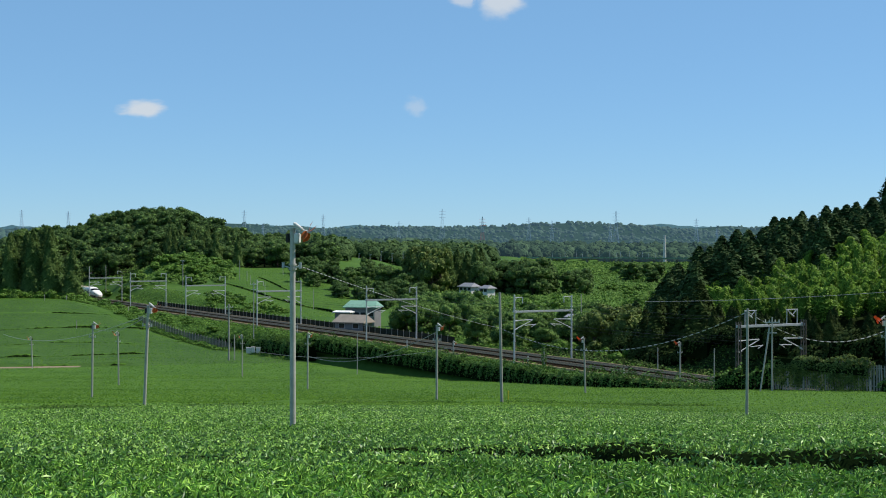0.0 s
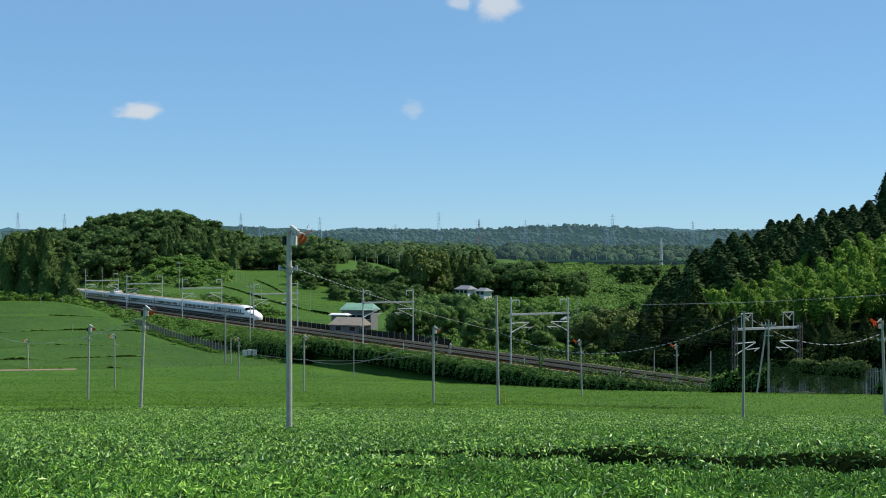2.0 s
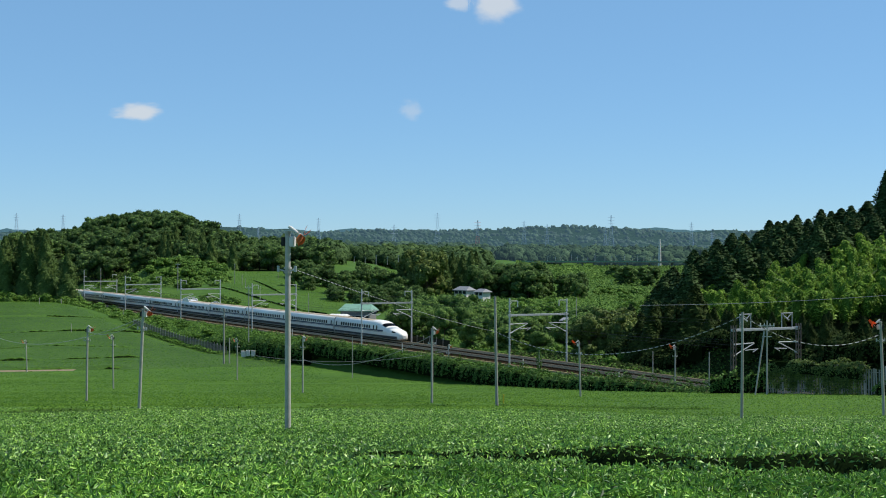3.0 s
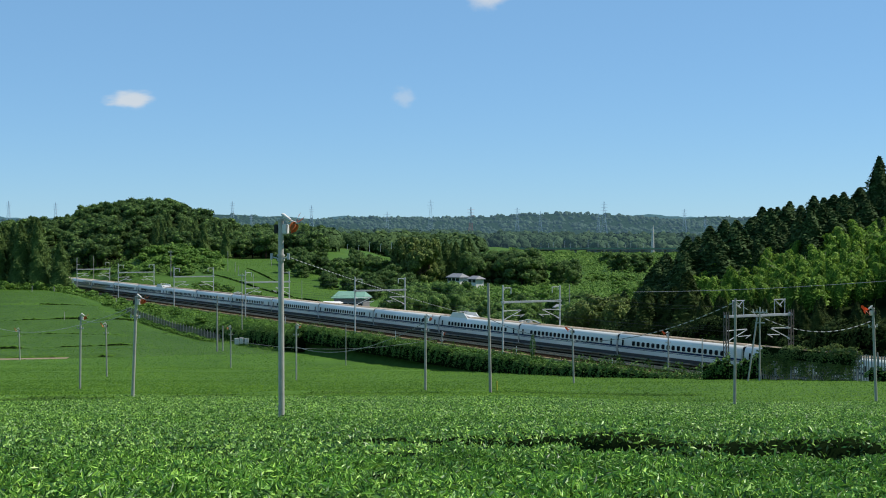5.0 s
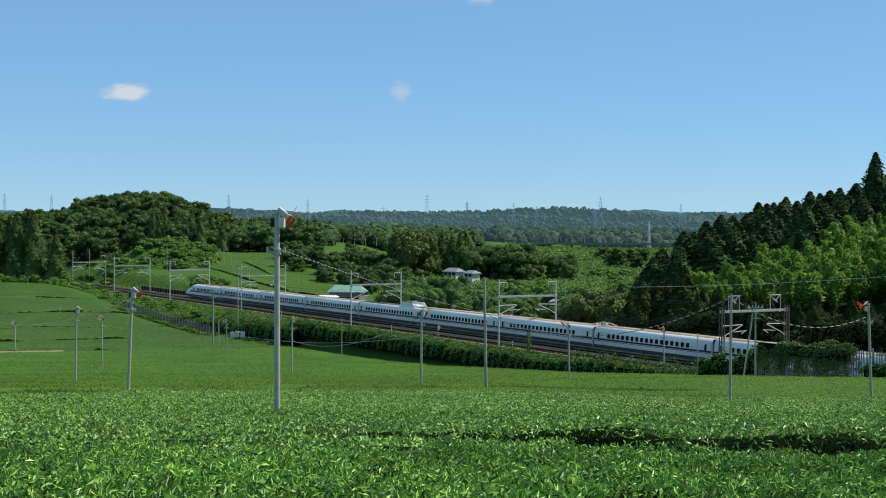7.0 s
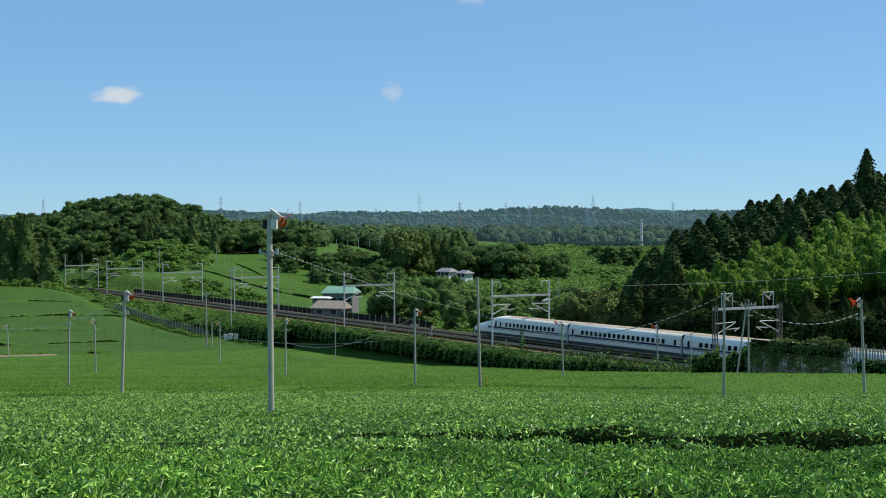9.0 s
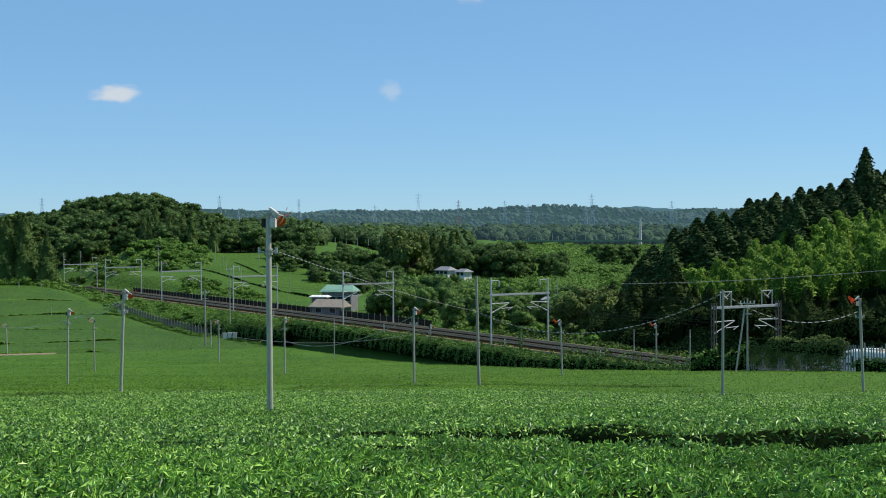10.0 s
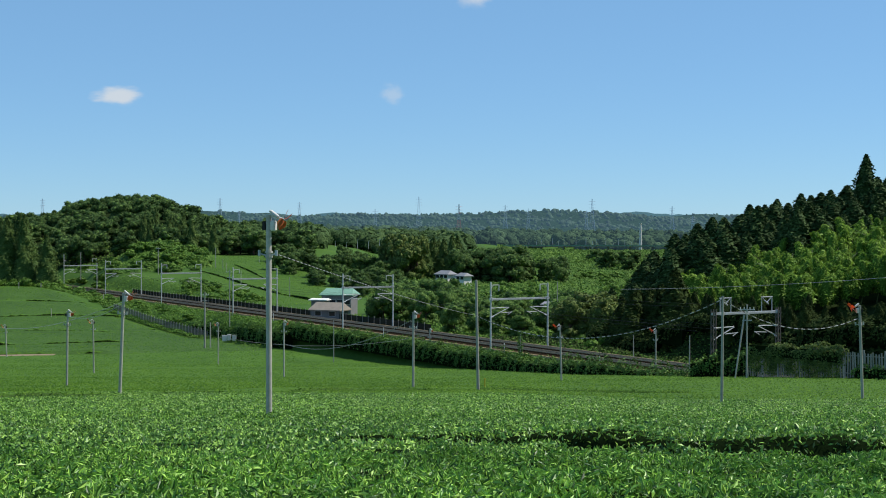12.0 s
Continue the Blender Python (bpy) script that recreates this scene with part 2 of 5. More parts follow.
def bump(x, y, cx, cy, sx, sy, h, turn=0.0):
    c, s = math.cos(radians(turn)), math.sin(radians(turn))
    dx, dy = x - cx, y - cy
    return h * np.exp(-(((dx * c + dy * s) / sx) ** 2 + ((-dx * s + dy * c) / sy) ** 2))


SLOPE_Y = [-60, 0, 5, 20, 43, 60, 82, 111, 142, 165, 207, 260, 330, 420, 700]
SLOPE_Z = [-0.5, -0.85, -1.05, -2.95, -6.08, -7.95, -10.2, -13.3, -16.3, -18.3, -21.0, -22.2, -22.6, -22.2, -22]


def near_land(x, y):
    """Height of the tea fields before the railway (top of the bushes)."""
    z = np.interp(y, SLOPE_Y, SLOPE_Z)
    z = z + 0.022 * np.clip(x, 0, 90) * step(60, 140, y)
    z = z + bump(x, y, -130, 372, 70, 75, 6.6)
    z = z - 0.5 * step(3, 18, x) * step(52, 80, y) * step(132, 95, y)
    return z


FAR_Y = [0, 300, 450, 600, 900, 1300, 2000, 2600, 3400, 4000, 5000]
FAR_Z = [-18, -18, -16.5, -12.5, -9, -6, 0, 4, 34, 44, 40]


DOME_B = [-0.40, -0.34, -0.30, -0.27, -0.25, -0.23, -0.205, -0.19, -0.175, -0.16, -0.115, -0.09, -0.06, -0.04]
DOME_Z = [-3, -2, 0.5, 6, 9.5, 9, 7, 4.5, 0.5, -3, -4, -5, -8, -11]
# crest of the grove above the cutting and top of the bamboo before it, per metre of depth over the eye
CREST_B = [0.13, 0.145, 0.167, 0.193, 0.215, 0.232, 0.25, 0.275, 0.31, 0.322, 0.348, 0.36, 0.44]
CREST = [-0.050, -0.037, -0.0157, 0.004, 0.0113, 0.017, 0.0245, 0.028, 0.0345, 0.039, 0.044, 0.050, 0.060]
CANE_B = [0.13, 0.17, 0.193, 0.232, 0.275, 0.319, 0.348, 0.42]
CANE = [-0.055, -0.040, -0.024, -0.008, 0.006, 0.015, 0.021, 0.026]


def far_land(x, y):
    """Height of the land beyond the railway: a domed hill, the grove above the cutting, rolling distance."""
    b = x / np.maximum(y, 1.0)
    z = np.interp(y, FAR_Y, FAR_Z) + bump(x, y, -66, 470, 40, 80, 7.0) + bump(x, y, -100, 466, 16, 22, 9.0)
    z = z + (np.interp(b, DOME_B, DOME_Z) - z) * step(462, 592, y) * step(820, 670, y) * step(-0.035, -0.06, b)
    z = z - 3.6 * step(0.04, 0.07, b) * step(0.25, 0.2, b) * step(560, 700, y) * step(1010, 900, y)
    u, s = to_track(x, y)
    back = np.interp(b, CREST_B, CREST) * y - 11
    front = np.maximum(np.interp(b, CANE_B, CANE) * y - np.maximum(226 - y, 0) * 0.0011 * y - 9, -13 - 5 * step(0.20, 0.17, b))
    grove = front + (back - front) * step(222, 250, y)
    z = z + (grove - z) * step(0.125, 0.15, b) * step(360, 285, y) * step(-10, -17.5, s)
    roll = np.sin(x / 310 + 1.0) * np.sin(y / 420) + 0.6 * np.sin(x / 120 + y / 300) * np.cos(y / 170) + 0.35 * np.sin(x / 61 + y / 97)
    z = z + roll * np.interp(y, [600, 1000, 2500, 4000], [0, 5, 14, 20])
    return z


def land(x, y):
    x, y = np.asarray(x, float), np.asarray(y, float)
    u, s = to_track(x, y)
    nat = near_land(x, y) + (far_land(x, y) - near_land(x, y)) * step(10, -8, s)
    bed = -17.8 + GRADE * u
    foot = 11.0 + 7.0 * step(-100, -140, u)
    w = np.where(s > 0, step(foot, 6.8, s), step(-15, -7.5, s))
    return EYE + nat * (1 - w) + bed * w


def ground_z(x, y):
    return float(land(x, y))


bearing = np.concatenate([np.linspace(-180, -26, 40)[:-1], np.linspace(-26, 26, 190), np.linspace(26, 180, 40)[1:]])
radius = np.concatenate([np.linspace(0.0, 4, 6), np.geomspace(4.3, 90, 50)[0:], np.linspace(91, 560, 230), np.geomspace(570, 4800, 60)])
rr, bb = np.meshgrid(radius, np.radians(bearing), indexing="ij")
gx, gy = rr * np.sin(bb), rr * np.cos(bb)
gz = land(gx, gy) - 0.25
ground_me = grid_mesh("ground", np.stack([gx, gy, gz], -1), GRASS)
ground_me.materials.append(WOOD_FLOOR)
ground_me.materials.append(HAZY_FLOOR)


def wooded(x, y, seed):
    """Whether woods cover the far land there; the rest are fields."""
    b = x / max(y, 1.0)
    if (0.062 < b < 0.2 and y < 905) or (-0.085 < b < -0.028 and 555 < y < 690) or (0.02 < b < 0.075 and 600 < y < 720):
        return False
    return noise.noise(Vector((x / 130, y / 220, seed))) < (0.24 if seed == 5 else 0.42 if seed == 6 else 0.58)


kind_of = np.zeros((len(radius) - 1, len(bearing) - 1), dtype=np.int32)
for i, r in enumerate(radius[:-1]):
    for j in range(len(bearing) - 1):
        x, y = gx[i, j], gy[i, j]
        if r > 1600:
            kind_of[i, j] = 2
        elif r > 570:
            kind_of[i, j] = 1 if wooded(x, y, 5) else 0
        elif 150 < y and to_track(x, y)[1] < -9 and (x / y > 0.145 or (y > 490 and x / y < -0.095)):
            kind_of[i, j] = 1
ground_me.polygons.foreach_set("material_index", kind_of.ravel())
ground = tagged(new("ground", ground_me), "sloping green farmland with grass verges and tea fields", "ground", kind="structure")


# ---- plants ----
def unit(v):
    return v / np.maximum(1e-6, np.linalg.norm(v, axis=-1, keepdims=True))


def cards(c, nrm, size, rg, aspect=0.6, drop=0.0, curl=0.25, jit=0.45):
    """Leaf sprays: one bent quad at each centre, facing about nrm."""
    n = len(c)
    nrm = unit(nrm + rg.normal(0, jit, (n, 3)))
    a = unit(np.cross(nrm, rg.normal(0, 1, (n, 3))))
    if drop:
        a = unit(a + np.array([0, 0, -drop]))
        a = unit(a - nrm * (a * nrm).sum(1, keepdims=True))
    b = np.cross(nrm, a)
    s = np.asarray(size).reshape(-1, 1) * np.ones((n, 1)) * rg.uniform(0.65, 1.3, (n, 1))
    tip = c + a * s - nrm * s * curl
    root = c - a * s - nrm * s * curl * 0.3
    q = np.stack([root, c + b * s * aspect, tip, c - b * s * aspect], 1)
    return q


def lobes_quads(lobes, per_area, size, rg, aspect=0.6, drop=0.0, low=-0.45):
    """Leaf sprays over the outside of a heap of rounded lobes (x, y, z, radius, squash)."""
    out = []
    for x, y, z, r, sq in lobes:
        n = int(per_area * r * r * 9)
        d = unit(rg.normal(0, 1, (n, 3)))
        d = d[d[:, 2] > low]
        rad = r * rg.uniform(0.72, 1.06, (len(d), 1)) * (1 + 0.16 * np.sin(d[:, :1] * 7 + x) * np.sin(d[:, 1:2] * 6 + y))
        p = d * rad * np.array([1, 1, sq]) + np.array([x, y, z])
        out.append(cards(p, d, size, rg, aspect, drop))
    return np.concatenate(out)


def lobe_mass(lobes, k, sub_n, seed):
    """The inner mass of a crown: lumpy rounded lobes."""
    bm = bmesh.new()
    for n, (x, y, z, r, sq) in enumerate(lobes):
        g = bmesh.ops.create_icosphere(bm, subdivisions=sub_n, radius=1)
        for v in g["verts"]:
            d = v.co.copy()
            w = 1 + 0.22 * noise.noise(d * 2.2 + Vector((n * 3.1, seed, 0))) + 0.14 * noise.noise(d * 5.5 + Vector((seed, n * 1.7, 0)))
            v.co = Vector((x, y, z)) + Vector((d.x, d.y, d.z * sq)) * r * k * w
    for f in bm.faces:
        f.smooth = True
    return bm


def broad_lobes(seed):
    rg = np.random.default_rng(seed)
    lobes = [(0, 0, 0.62, 0.27, 1.0)]
    for i in range(17):
        a = rg.uniform(0, 6.28)
        h = rg.uniform(0.30, 0.88)
        r = 0.36 * math.sqrt(max(0.05, 1 - ((h - 0.52) / 0.5) ** 2)) * rg.uniform(0.55, 1)
        lobes.append((r * math.cos(a), r * math.sin(a), h, rg.uniform(0.10, 0.18), rg.uniform(0.85, 1.1)))
    for i in range(6):
        a = rg.uniform(0, 6.28)
        lobes.append((0.3 * math.cos(a), 0.3 * math.sin(a), rg.uniform(0.08, 0.26), rg.uniform(0.10, 0.16), 0.8))
    return lobes


def broad_crown(seed, per, size):
    """Leaf sprays over a rounded uneven crown of unit height, and its inner mass."""
    lobes = broad_lobes(seed)
    return lobes_quads(lobes, per * 100, size, np.random.default_rng(seed + 500)), lobe_mass(lobes, 0.82, 2 if per > 5 else 1, seed)


def cedar_crown(seed):
    """A pointed conifer crown of unit height, and its inner mass."""
    rg = np.random.default_rng(seed)
    n = 2100
    h = rg.uniform(0.06, 1.0, n) ** 0.85
    tier = 0.86 + 0.2 * np.abs(np.sin(h * 30 + rg.normal(0, 0.6, n)))
    a = rg.uniform(0, 6.283, n)
    lump = 1 + 0.22 * np.sin(a * 3 + h * 15 + seed) + 0.12 * np.sin(a * 5 - h * 23)
    r = 0.19 * (1 - h) ** 0.75 * tier * lump * rg.uniform(0.75, 1.16, n) + 0.004
    p = np.stack([r * np.cos(a), r * np.sin(a), h], 1)
    d = np.stack([np.cos(a), np.sin(a), 0.55 * np.ones(n)], 1)
    bm = bmesh.new()
    rows = []
    for i in range(16):
        hh = 0.05 + 0.93 * i / 15
        row = []
        for k in range(11):
            an = k * 6.283 / 11
            rr = 0.165 * (1 - hh) ** 0.75 * (0.86 + 0.2 * abs(math.sin(hh * 30))) * (1 + 0.22 * math.sin(an * 3 + hh * 15 + seed)) + 0.003
            row.append(bm.verts.new((rr * math.cos(an), rr * math.sin(an), hh)))
        rows.append(row)
    for ra, rb in zip(rows[:-1], rows[1:]):
        for k in range(11):
            bm.faces.new((ra[k], ra[(k + 1) % 11], rb[(k + 1) % 11], rb[k])).smooth = True
    return cards(p, d, 0.021, rg, 0.42, -0.3), bm


def bamboo_crown(seed):
    """Full plumes of leaf sprays on arching canes, unit height, and their inner mass."""
    rg = np.random.default_rng(seed)
    out, bm = [], bmesh.new()
    for k in range(9):
        a, lean = k * 0.7 + rg.uniform(-0.4, 0.4), rg.uniform(0.04, 0.20)
        top = rg.uniform(0.6, 1.0)
        bx, by = rg.normal(0, 0.095, 2)
        n = 230
        h = rg.uniform(0.3, 1, n)
        up = np.clip((h - 0.28) / 0.72, 0.02, 0.99)
        w = 0.20 * up ** 0.5 * (1 - up) ** 0.6 + 0.006
        an = rg.uniform(0, 6.28, n)
        r = w * rg.uniform(0.6, 1.15, n) * (1 + 0.2 * np.sin(h * 22 + k))
        bend = lean * h ** 2.2
        z = h * top - 0.14 * h ** 6 * lean * 5
        p = np.stack([bx + math.cos(a) * bend + r * np.cos(an), by + math.sin(a) * bend + r * np.sin(an), z], 1)
        d = np.stack([np.cos(an), np.sin(an), 0.45 * np.ones(n)], 1)
        out.append(cards(p, d, 0.030, rg, 0.30, -1.2))
        rows = []
        for i in range(8):
            hh = 0.3 + 0.66 * i / 7
            ww = 0.155 * ((hh - 0.28) / 0.72) ** 0.5 * ((1 - hh) / 0.72) ** 0.6
            rows.append([bm.verts.new((bx + math.cos(a) * lean * hh ** 2.2 + ww * math.cos(q * 1.0472), by + math.sin(a) * lean * hh ** 2.2 + ww * math.sin(q * 1.0472),
                                       hh * top - 0.14 * hh ** 6 * lean * 5)) for q in range(6)])
        for ra, rb in zip(rows[:-1], rows[1:]):
            for q in range(6):
                bm.faces.new((ra[q], ra[(q + 1) % 6], rb[(q + 1) % 6], rb[q])).smooth = True
    return np.concatenate(out), bm


def shrub_crown(seed):
    rg = np.random.default_rng(seed)
    lobes = [(rg.normal(0, 0.35), rg.normal(0, 0.35), rg.uniform(0.15, 0.6), rg.uniform(0.22, 0.4), 0.85) for i in range(9)]
    return lobes_quads(lobes, 90, 0.11, rg, 0.55, 0.2), lobe_mass(lobes, 0.85, 1, seed)


def trunk_bm(h, r, limbs, seed):
    rg = random.Random(seed)
    bm = bmesh.new()
    p = Vector((0, 0, -0.03))
    for i in range(4):
        q = p + Vector((rg.uniform(-.02, .02), rg.uniform(-.02, .02), h / 4))
        rod(bm, p, q, r * (1 - i * 0.2), r * (1 - (i + 1) * 0.2), 5)
        p = q
    for i in range(limbs):
        a = i * 2.4 + seed
        z = h * rg.uniform(0.35, 0.9)
        rod(bm, (0, 0, z), (0.26 * math.cos(a), 0.26 * math.sin(a), z + rg.uniform(0.12, 0.3)), r * 0.45, r * 0.12, 4)
    return bm


def tree_kind(name, crown, leaf, core, trunk, bark, label, category, group):
    root = new(name)
    part("trunk", trunk, bark, root)
    quads, mass = crown
    part_data("crown", mesh_np("crown", quads, 4, leaf), root)
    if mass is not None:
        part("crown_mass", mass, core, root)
    return tagged(root, label, category, group)


KINDS = {"broad": [], "hill": [], "olive": [], "cedar": [], "thicket": [], "hill_cedar": [], "bamboo": [], "shrub": []}
for i in range(4):
    KINDS["broad"].append(tree_kind("broadleaf_tree", broad_crown(20 + i, 6, 0.037), LEAF, LEAF_CORE, trunk_bm(0.55, 0.032, 6, i), BARK,
                                    "dense dark green broadleaf tree with rounded crown", "tree", "woodland trees"))
for i in range(3):
    KINDS["hill"].append(tree_kind("broadleaf_tree", broad_crown(25 + i, 5, 0.043), HILL_LEAF, LEAF_CORE, trunk_bm(0.55, 0.032, 4, i), BARK,
                                   "dark green broadleaf tree on a wooded hill", "tree", "woodland trees"))
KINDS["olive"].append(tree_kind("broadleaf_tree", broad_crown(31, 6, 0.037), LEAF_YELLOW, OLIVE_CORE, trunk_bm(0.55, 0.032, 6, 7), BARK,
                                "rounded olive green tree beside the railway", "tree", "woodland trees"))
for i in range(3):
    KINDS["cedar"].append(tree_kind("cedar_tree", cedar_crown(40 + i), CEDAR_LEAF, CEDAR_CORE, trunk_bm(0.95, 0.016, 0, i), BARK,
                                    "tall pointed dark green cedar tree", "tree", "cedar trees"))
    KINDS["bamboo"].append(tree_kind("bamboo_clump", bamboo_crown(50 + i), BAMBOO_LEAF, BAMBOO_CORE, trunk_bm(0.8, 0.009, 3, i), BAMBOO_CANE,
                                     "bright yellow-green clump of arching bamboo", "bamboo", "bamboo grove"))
    KINDS["hill_cedar"].append(tree_kind("cedar_tree", cedar_crown(80 + i), LIT_CEDAR, LIT_CORE, trunk_bm(0.95, 0.016, 0, i), BARK,
                                         "tall green cedar tree on a hill, sunlight painted into its leaves", "tree", "cedar trees"))
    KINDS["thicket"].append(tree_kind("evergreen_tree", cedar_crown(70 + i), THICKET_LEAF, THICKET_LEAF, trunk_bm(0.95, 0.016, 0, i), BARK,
                                      "evergreen tree with a cutting's shade painted into its leaves", "tree", "cutting trees"))
for i in range(2):
    KINDS["shrub"].append(tree_kind("shrub", shrub_crown(60 + i), WEED, LEAF_CORE, trunk_bm(0.4, 0.04, 4, i), BARK,
                                    "low leafy green shrub on a grassy bank", "shrub", "shrubs"))
first_use = set()


def plant(kind, x, y, h, wide=1.0, label=""):
    """One tree of the kind on the ground at x, y, h metres tall."""
    v = random.choice(KINDS[kind])
    m = Matrix.Translation((x, y, ground_z(x, y) - 0.3)) @ Matrix.Rotation(random.uniform(0, 6.28), 4, 'Z') @ Matrix.Diagonal(
        (h * wide, h * wide, h, 1))
    if v in first_use:
        v = copy_thing(v, m @ Matrix.Diagonal([1 / k for k in v.scale] + [1]))
    else:
        first_use.add(v)
        v.matrix_basis = m
        m = None
    if label:
        tagged(v, label)
    return v


def scatter(kind, n, x0, x1, y0, y1, h0, h1, gap, wide=1.0, keep=None):
    """n trees between the bearings x0, x1 (hundredths) and the depths y0, y1, not closer than gap."""
    got = []
    for _ in range(n * 12):
        if len(got) >= n:
            break
        y = random.uniform(y0, y1)
        x = random.uniform(x0, x1) * 0.01 * y
        if keep and not keep(x, y):
            continue
        if any((x - a) ** 2 + (y - b) ** 2 < gap * gap for a, b in got):
            continue
        got.append((x, y))
        plant(kind, x, y, random.uniform(h0, h1), wide * random.uniform(0.85, 1.2))
    return got


def off_track(x, y):
    return to_track(x, y)[1] < -9


def plant_to(kind, bx, y, rise, h0, h1, wide):
    """A tree on the bearing bx, y metres deep, whose top stands rise (per metre of depth) above the eye, h0 to h1 tall."""
    x = bx * y
    h = EYE + rise * y - ground_z(x, y) + 0.3
    if h > h0 * 0.7 and to_track(x, y)[1] < -12:
        plant(kind, x, y, min(max(h, h0), h1), wide * random.uniform(0.85, 1.2))


# grove above the cutting: dark cedars along the crest, bamboo before them
for y, drop in ((262, 0.0), (250, 0.0), (241, 0.003), (232, 0.008)):
    bx = 0.138
    while bx < 0.40:
        plant_to("cedar", bx, y + random.uniform(-4, 4), float(np.interp(bx, CREST_B, CREST)) - drop - abs(random.gauss(0, 0.009)) + 0.002, 4.0, 14.0, 2.0)
        bx += random.uniform(0.007, 0.013)
plant("cedar", 0.334 * 244, 244, EYE + 0.0617 * 244 - ground_z(0.334 * 244, 244) + 0.3, 1.25)
for y in (228, 221, 214, 207, 200):
    bx = 0.186 + random.uniform(0, 0.008) + (0.0 if y > 205 else 0.085)
    while bx < 0.40:
        rise = float(np.interp(bx, CANE_B, CANE)) - (226 - y) * 0.0011
        plant_to("bamboo", bx, y + random.uniform(-3, 3), rise - abs(random.gauss(0, 0.004)), 4.0, 10.5, 1.35)
        bx += random.uniform(0.011, 0.019)
# left end of the grove: trees in the colour with shade painted in
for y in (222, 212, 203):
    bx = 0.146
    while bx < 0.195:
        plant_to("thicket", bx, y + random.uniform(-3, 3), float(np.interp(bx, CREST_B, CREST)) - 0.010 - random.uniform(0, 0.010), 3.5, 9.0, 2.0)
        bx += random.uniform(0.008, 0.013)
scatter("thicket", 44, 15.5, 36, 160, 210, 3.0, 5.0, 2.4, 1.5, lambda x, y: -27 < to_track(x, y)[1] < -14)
# trees behind the railway
scatter("broad", 20, -4.2, 1.8, 256, 300, 6, 9, 3.4, 1.05, off_track)
scatter("olive", 8, 9.8, 14.2, 218, 236, 6.5, 8.5, 2.6, 1.05, off_track)
scatter("broad", 28, 0.8, 10.5, 226, 285, 4.5, 7.2, 3.2, 1.1, off_track)
scatter("hill", 32, -12.5, -3.0, 415, 500, 3.6, 7, 3.8, 1.15, off_track)
scatter("hill", 34, -11.0, -2.5, 350, 425, 3.2, 6.0, 3.0, 1.2, lambda x, y: off_track(x, y) and x / y > -0.112 + (425 - y) * 0.0007)
scatter("olive", 6, -3.8, -0.8, 440, 470, 14, 17, 3.4, 0.8, off_track)
scatter("hill", 22, -3.4, 3.6, 445, 500, 8, 12, 4.0, 1.0, off_track)
scatter("hill_cedar", 12, -0.8, 2.2, 455, 490, 13, 17, 3.2, 1.25, off_track)
scatter("hill", 14, 3.6, 7.0, 440, 475, 9.5, 13, 3.2, 1.15, off_track)
scatter("hill", 5, 8.6, 10.2, 440, 470, 6, 9, 3.0, 1.1, off_track)
scatter("hill", 14, 11, 17, 520, 640, 4, 8, 8.0, 1.2, off_track)
scatter("shrub", 70, 3.6, 17, 300, 620, 1.2, 3.2, 4.0, 1.4, off_track)
scatter("shrub", 30, -19, -13, 330, 470, 1.2, 2.6, 4.0, 1.4, lambda x, y: -22 < to_track(x, y)[1] < -9)
scatter("shrub", 60, -28, -17.5, 425, 482, 1.4, 3.0, 2.8, 1.4, off_track)
scatter("shrub", 16, 6, 14, 180, 240, 1.4, 3.2, 3.0, 1.3, lambda x, y: to_track(x, y)[1] < -13)
# domed hill on the far side of the line
scatter("hill", 178, -36.0, -9.5, 490, 620, 7.0, 10.5, 4.9, 1.2, off_track)
scatter("hill_cedar", 30, -22.5, -16.5, 488, 545, 9, 13, 3.6, 1.1, off_track)
for y in (400, 408, 416, 424, 432):
    bx = -0.385
    while bx < -0.284:
        x = bx * y
        if to_track(x, y)[1] > 12:
            rise = float(np.interp(bx, [-0.39, -0.34, -0.315, -0.30, -0.292, -0.285], [0.012, 0.010, 0.016, 0.010, 0.002, -0.014])) - abs(random.gauss(0, 0.003))
            plant("hill_cedar", x, y, min(23.0, max(6.0, EYE + rise * y - ground_z(x, y))), 1.1 * random.uniform(0.8, 1.2))
        bx += random.uniform(0.011, 0.019)
for k in range(46):
    u, side = random.uniform(-245, -82), random.uniform(7.6, 14.5)
    p = C0 + u * U + side * N
    if side < 10.5 or u < -110:
        plant("shrub", p[0], p[1], random.uniform(0.7, 1.7) + (0.8 if u < -200 else 0), random.uniform(1.3, 2.0))
scatter("shrub", 24, -36, -26, 392, 404, 2.0, 4.5, 2.4, 1.2, lambda x, y: to_track(x, y)[1] > 12)


# ---- far woods ----
dome_bm = bmesh.new()
bmesh.ops.create_icosphere(dome_bm, subdivisions=2, radius=1)
bmesh.ops.delete(dome_bm, geom=[v for v in dome_bm.verts if v.co.z < -0.5], context='VERTS')
dome_bm.verts.index_update()
dome = np.array([tuple(v.co) for v in dome_bm.verts])
dome_faces = np.array([[v.index for v in f.verts] for f in dome_bm.faces])
dome_bm.free()


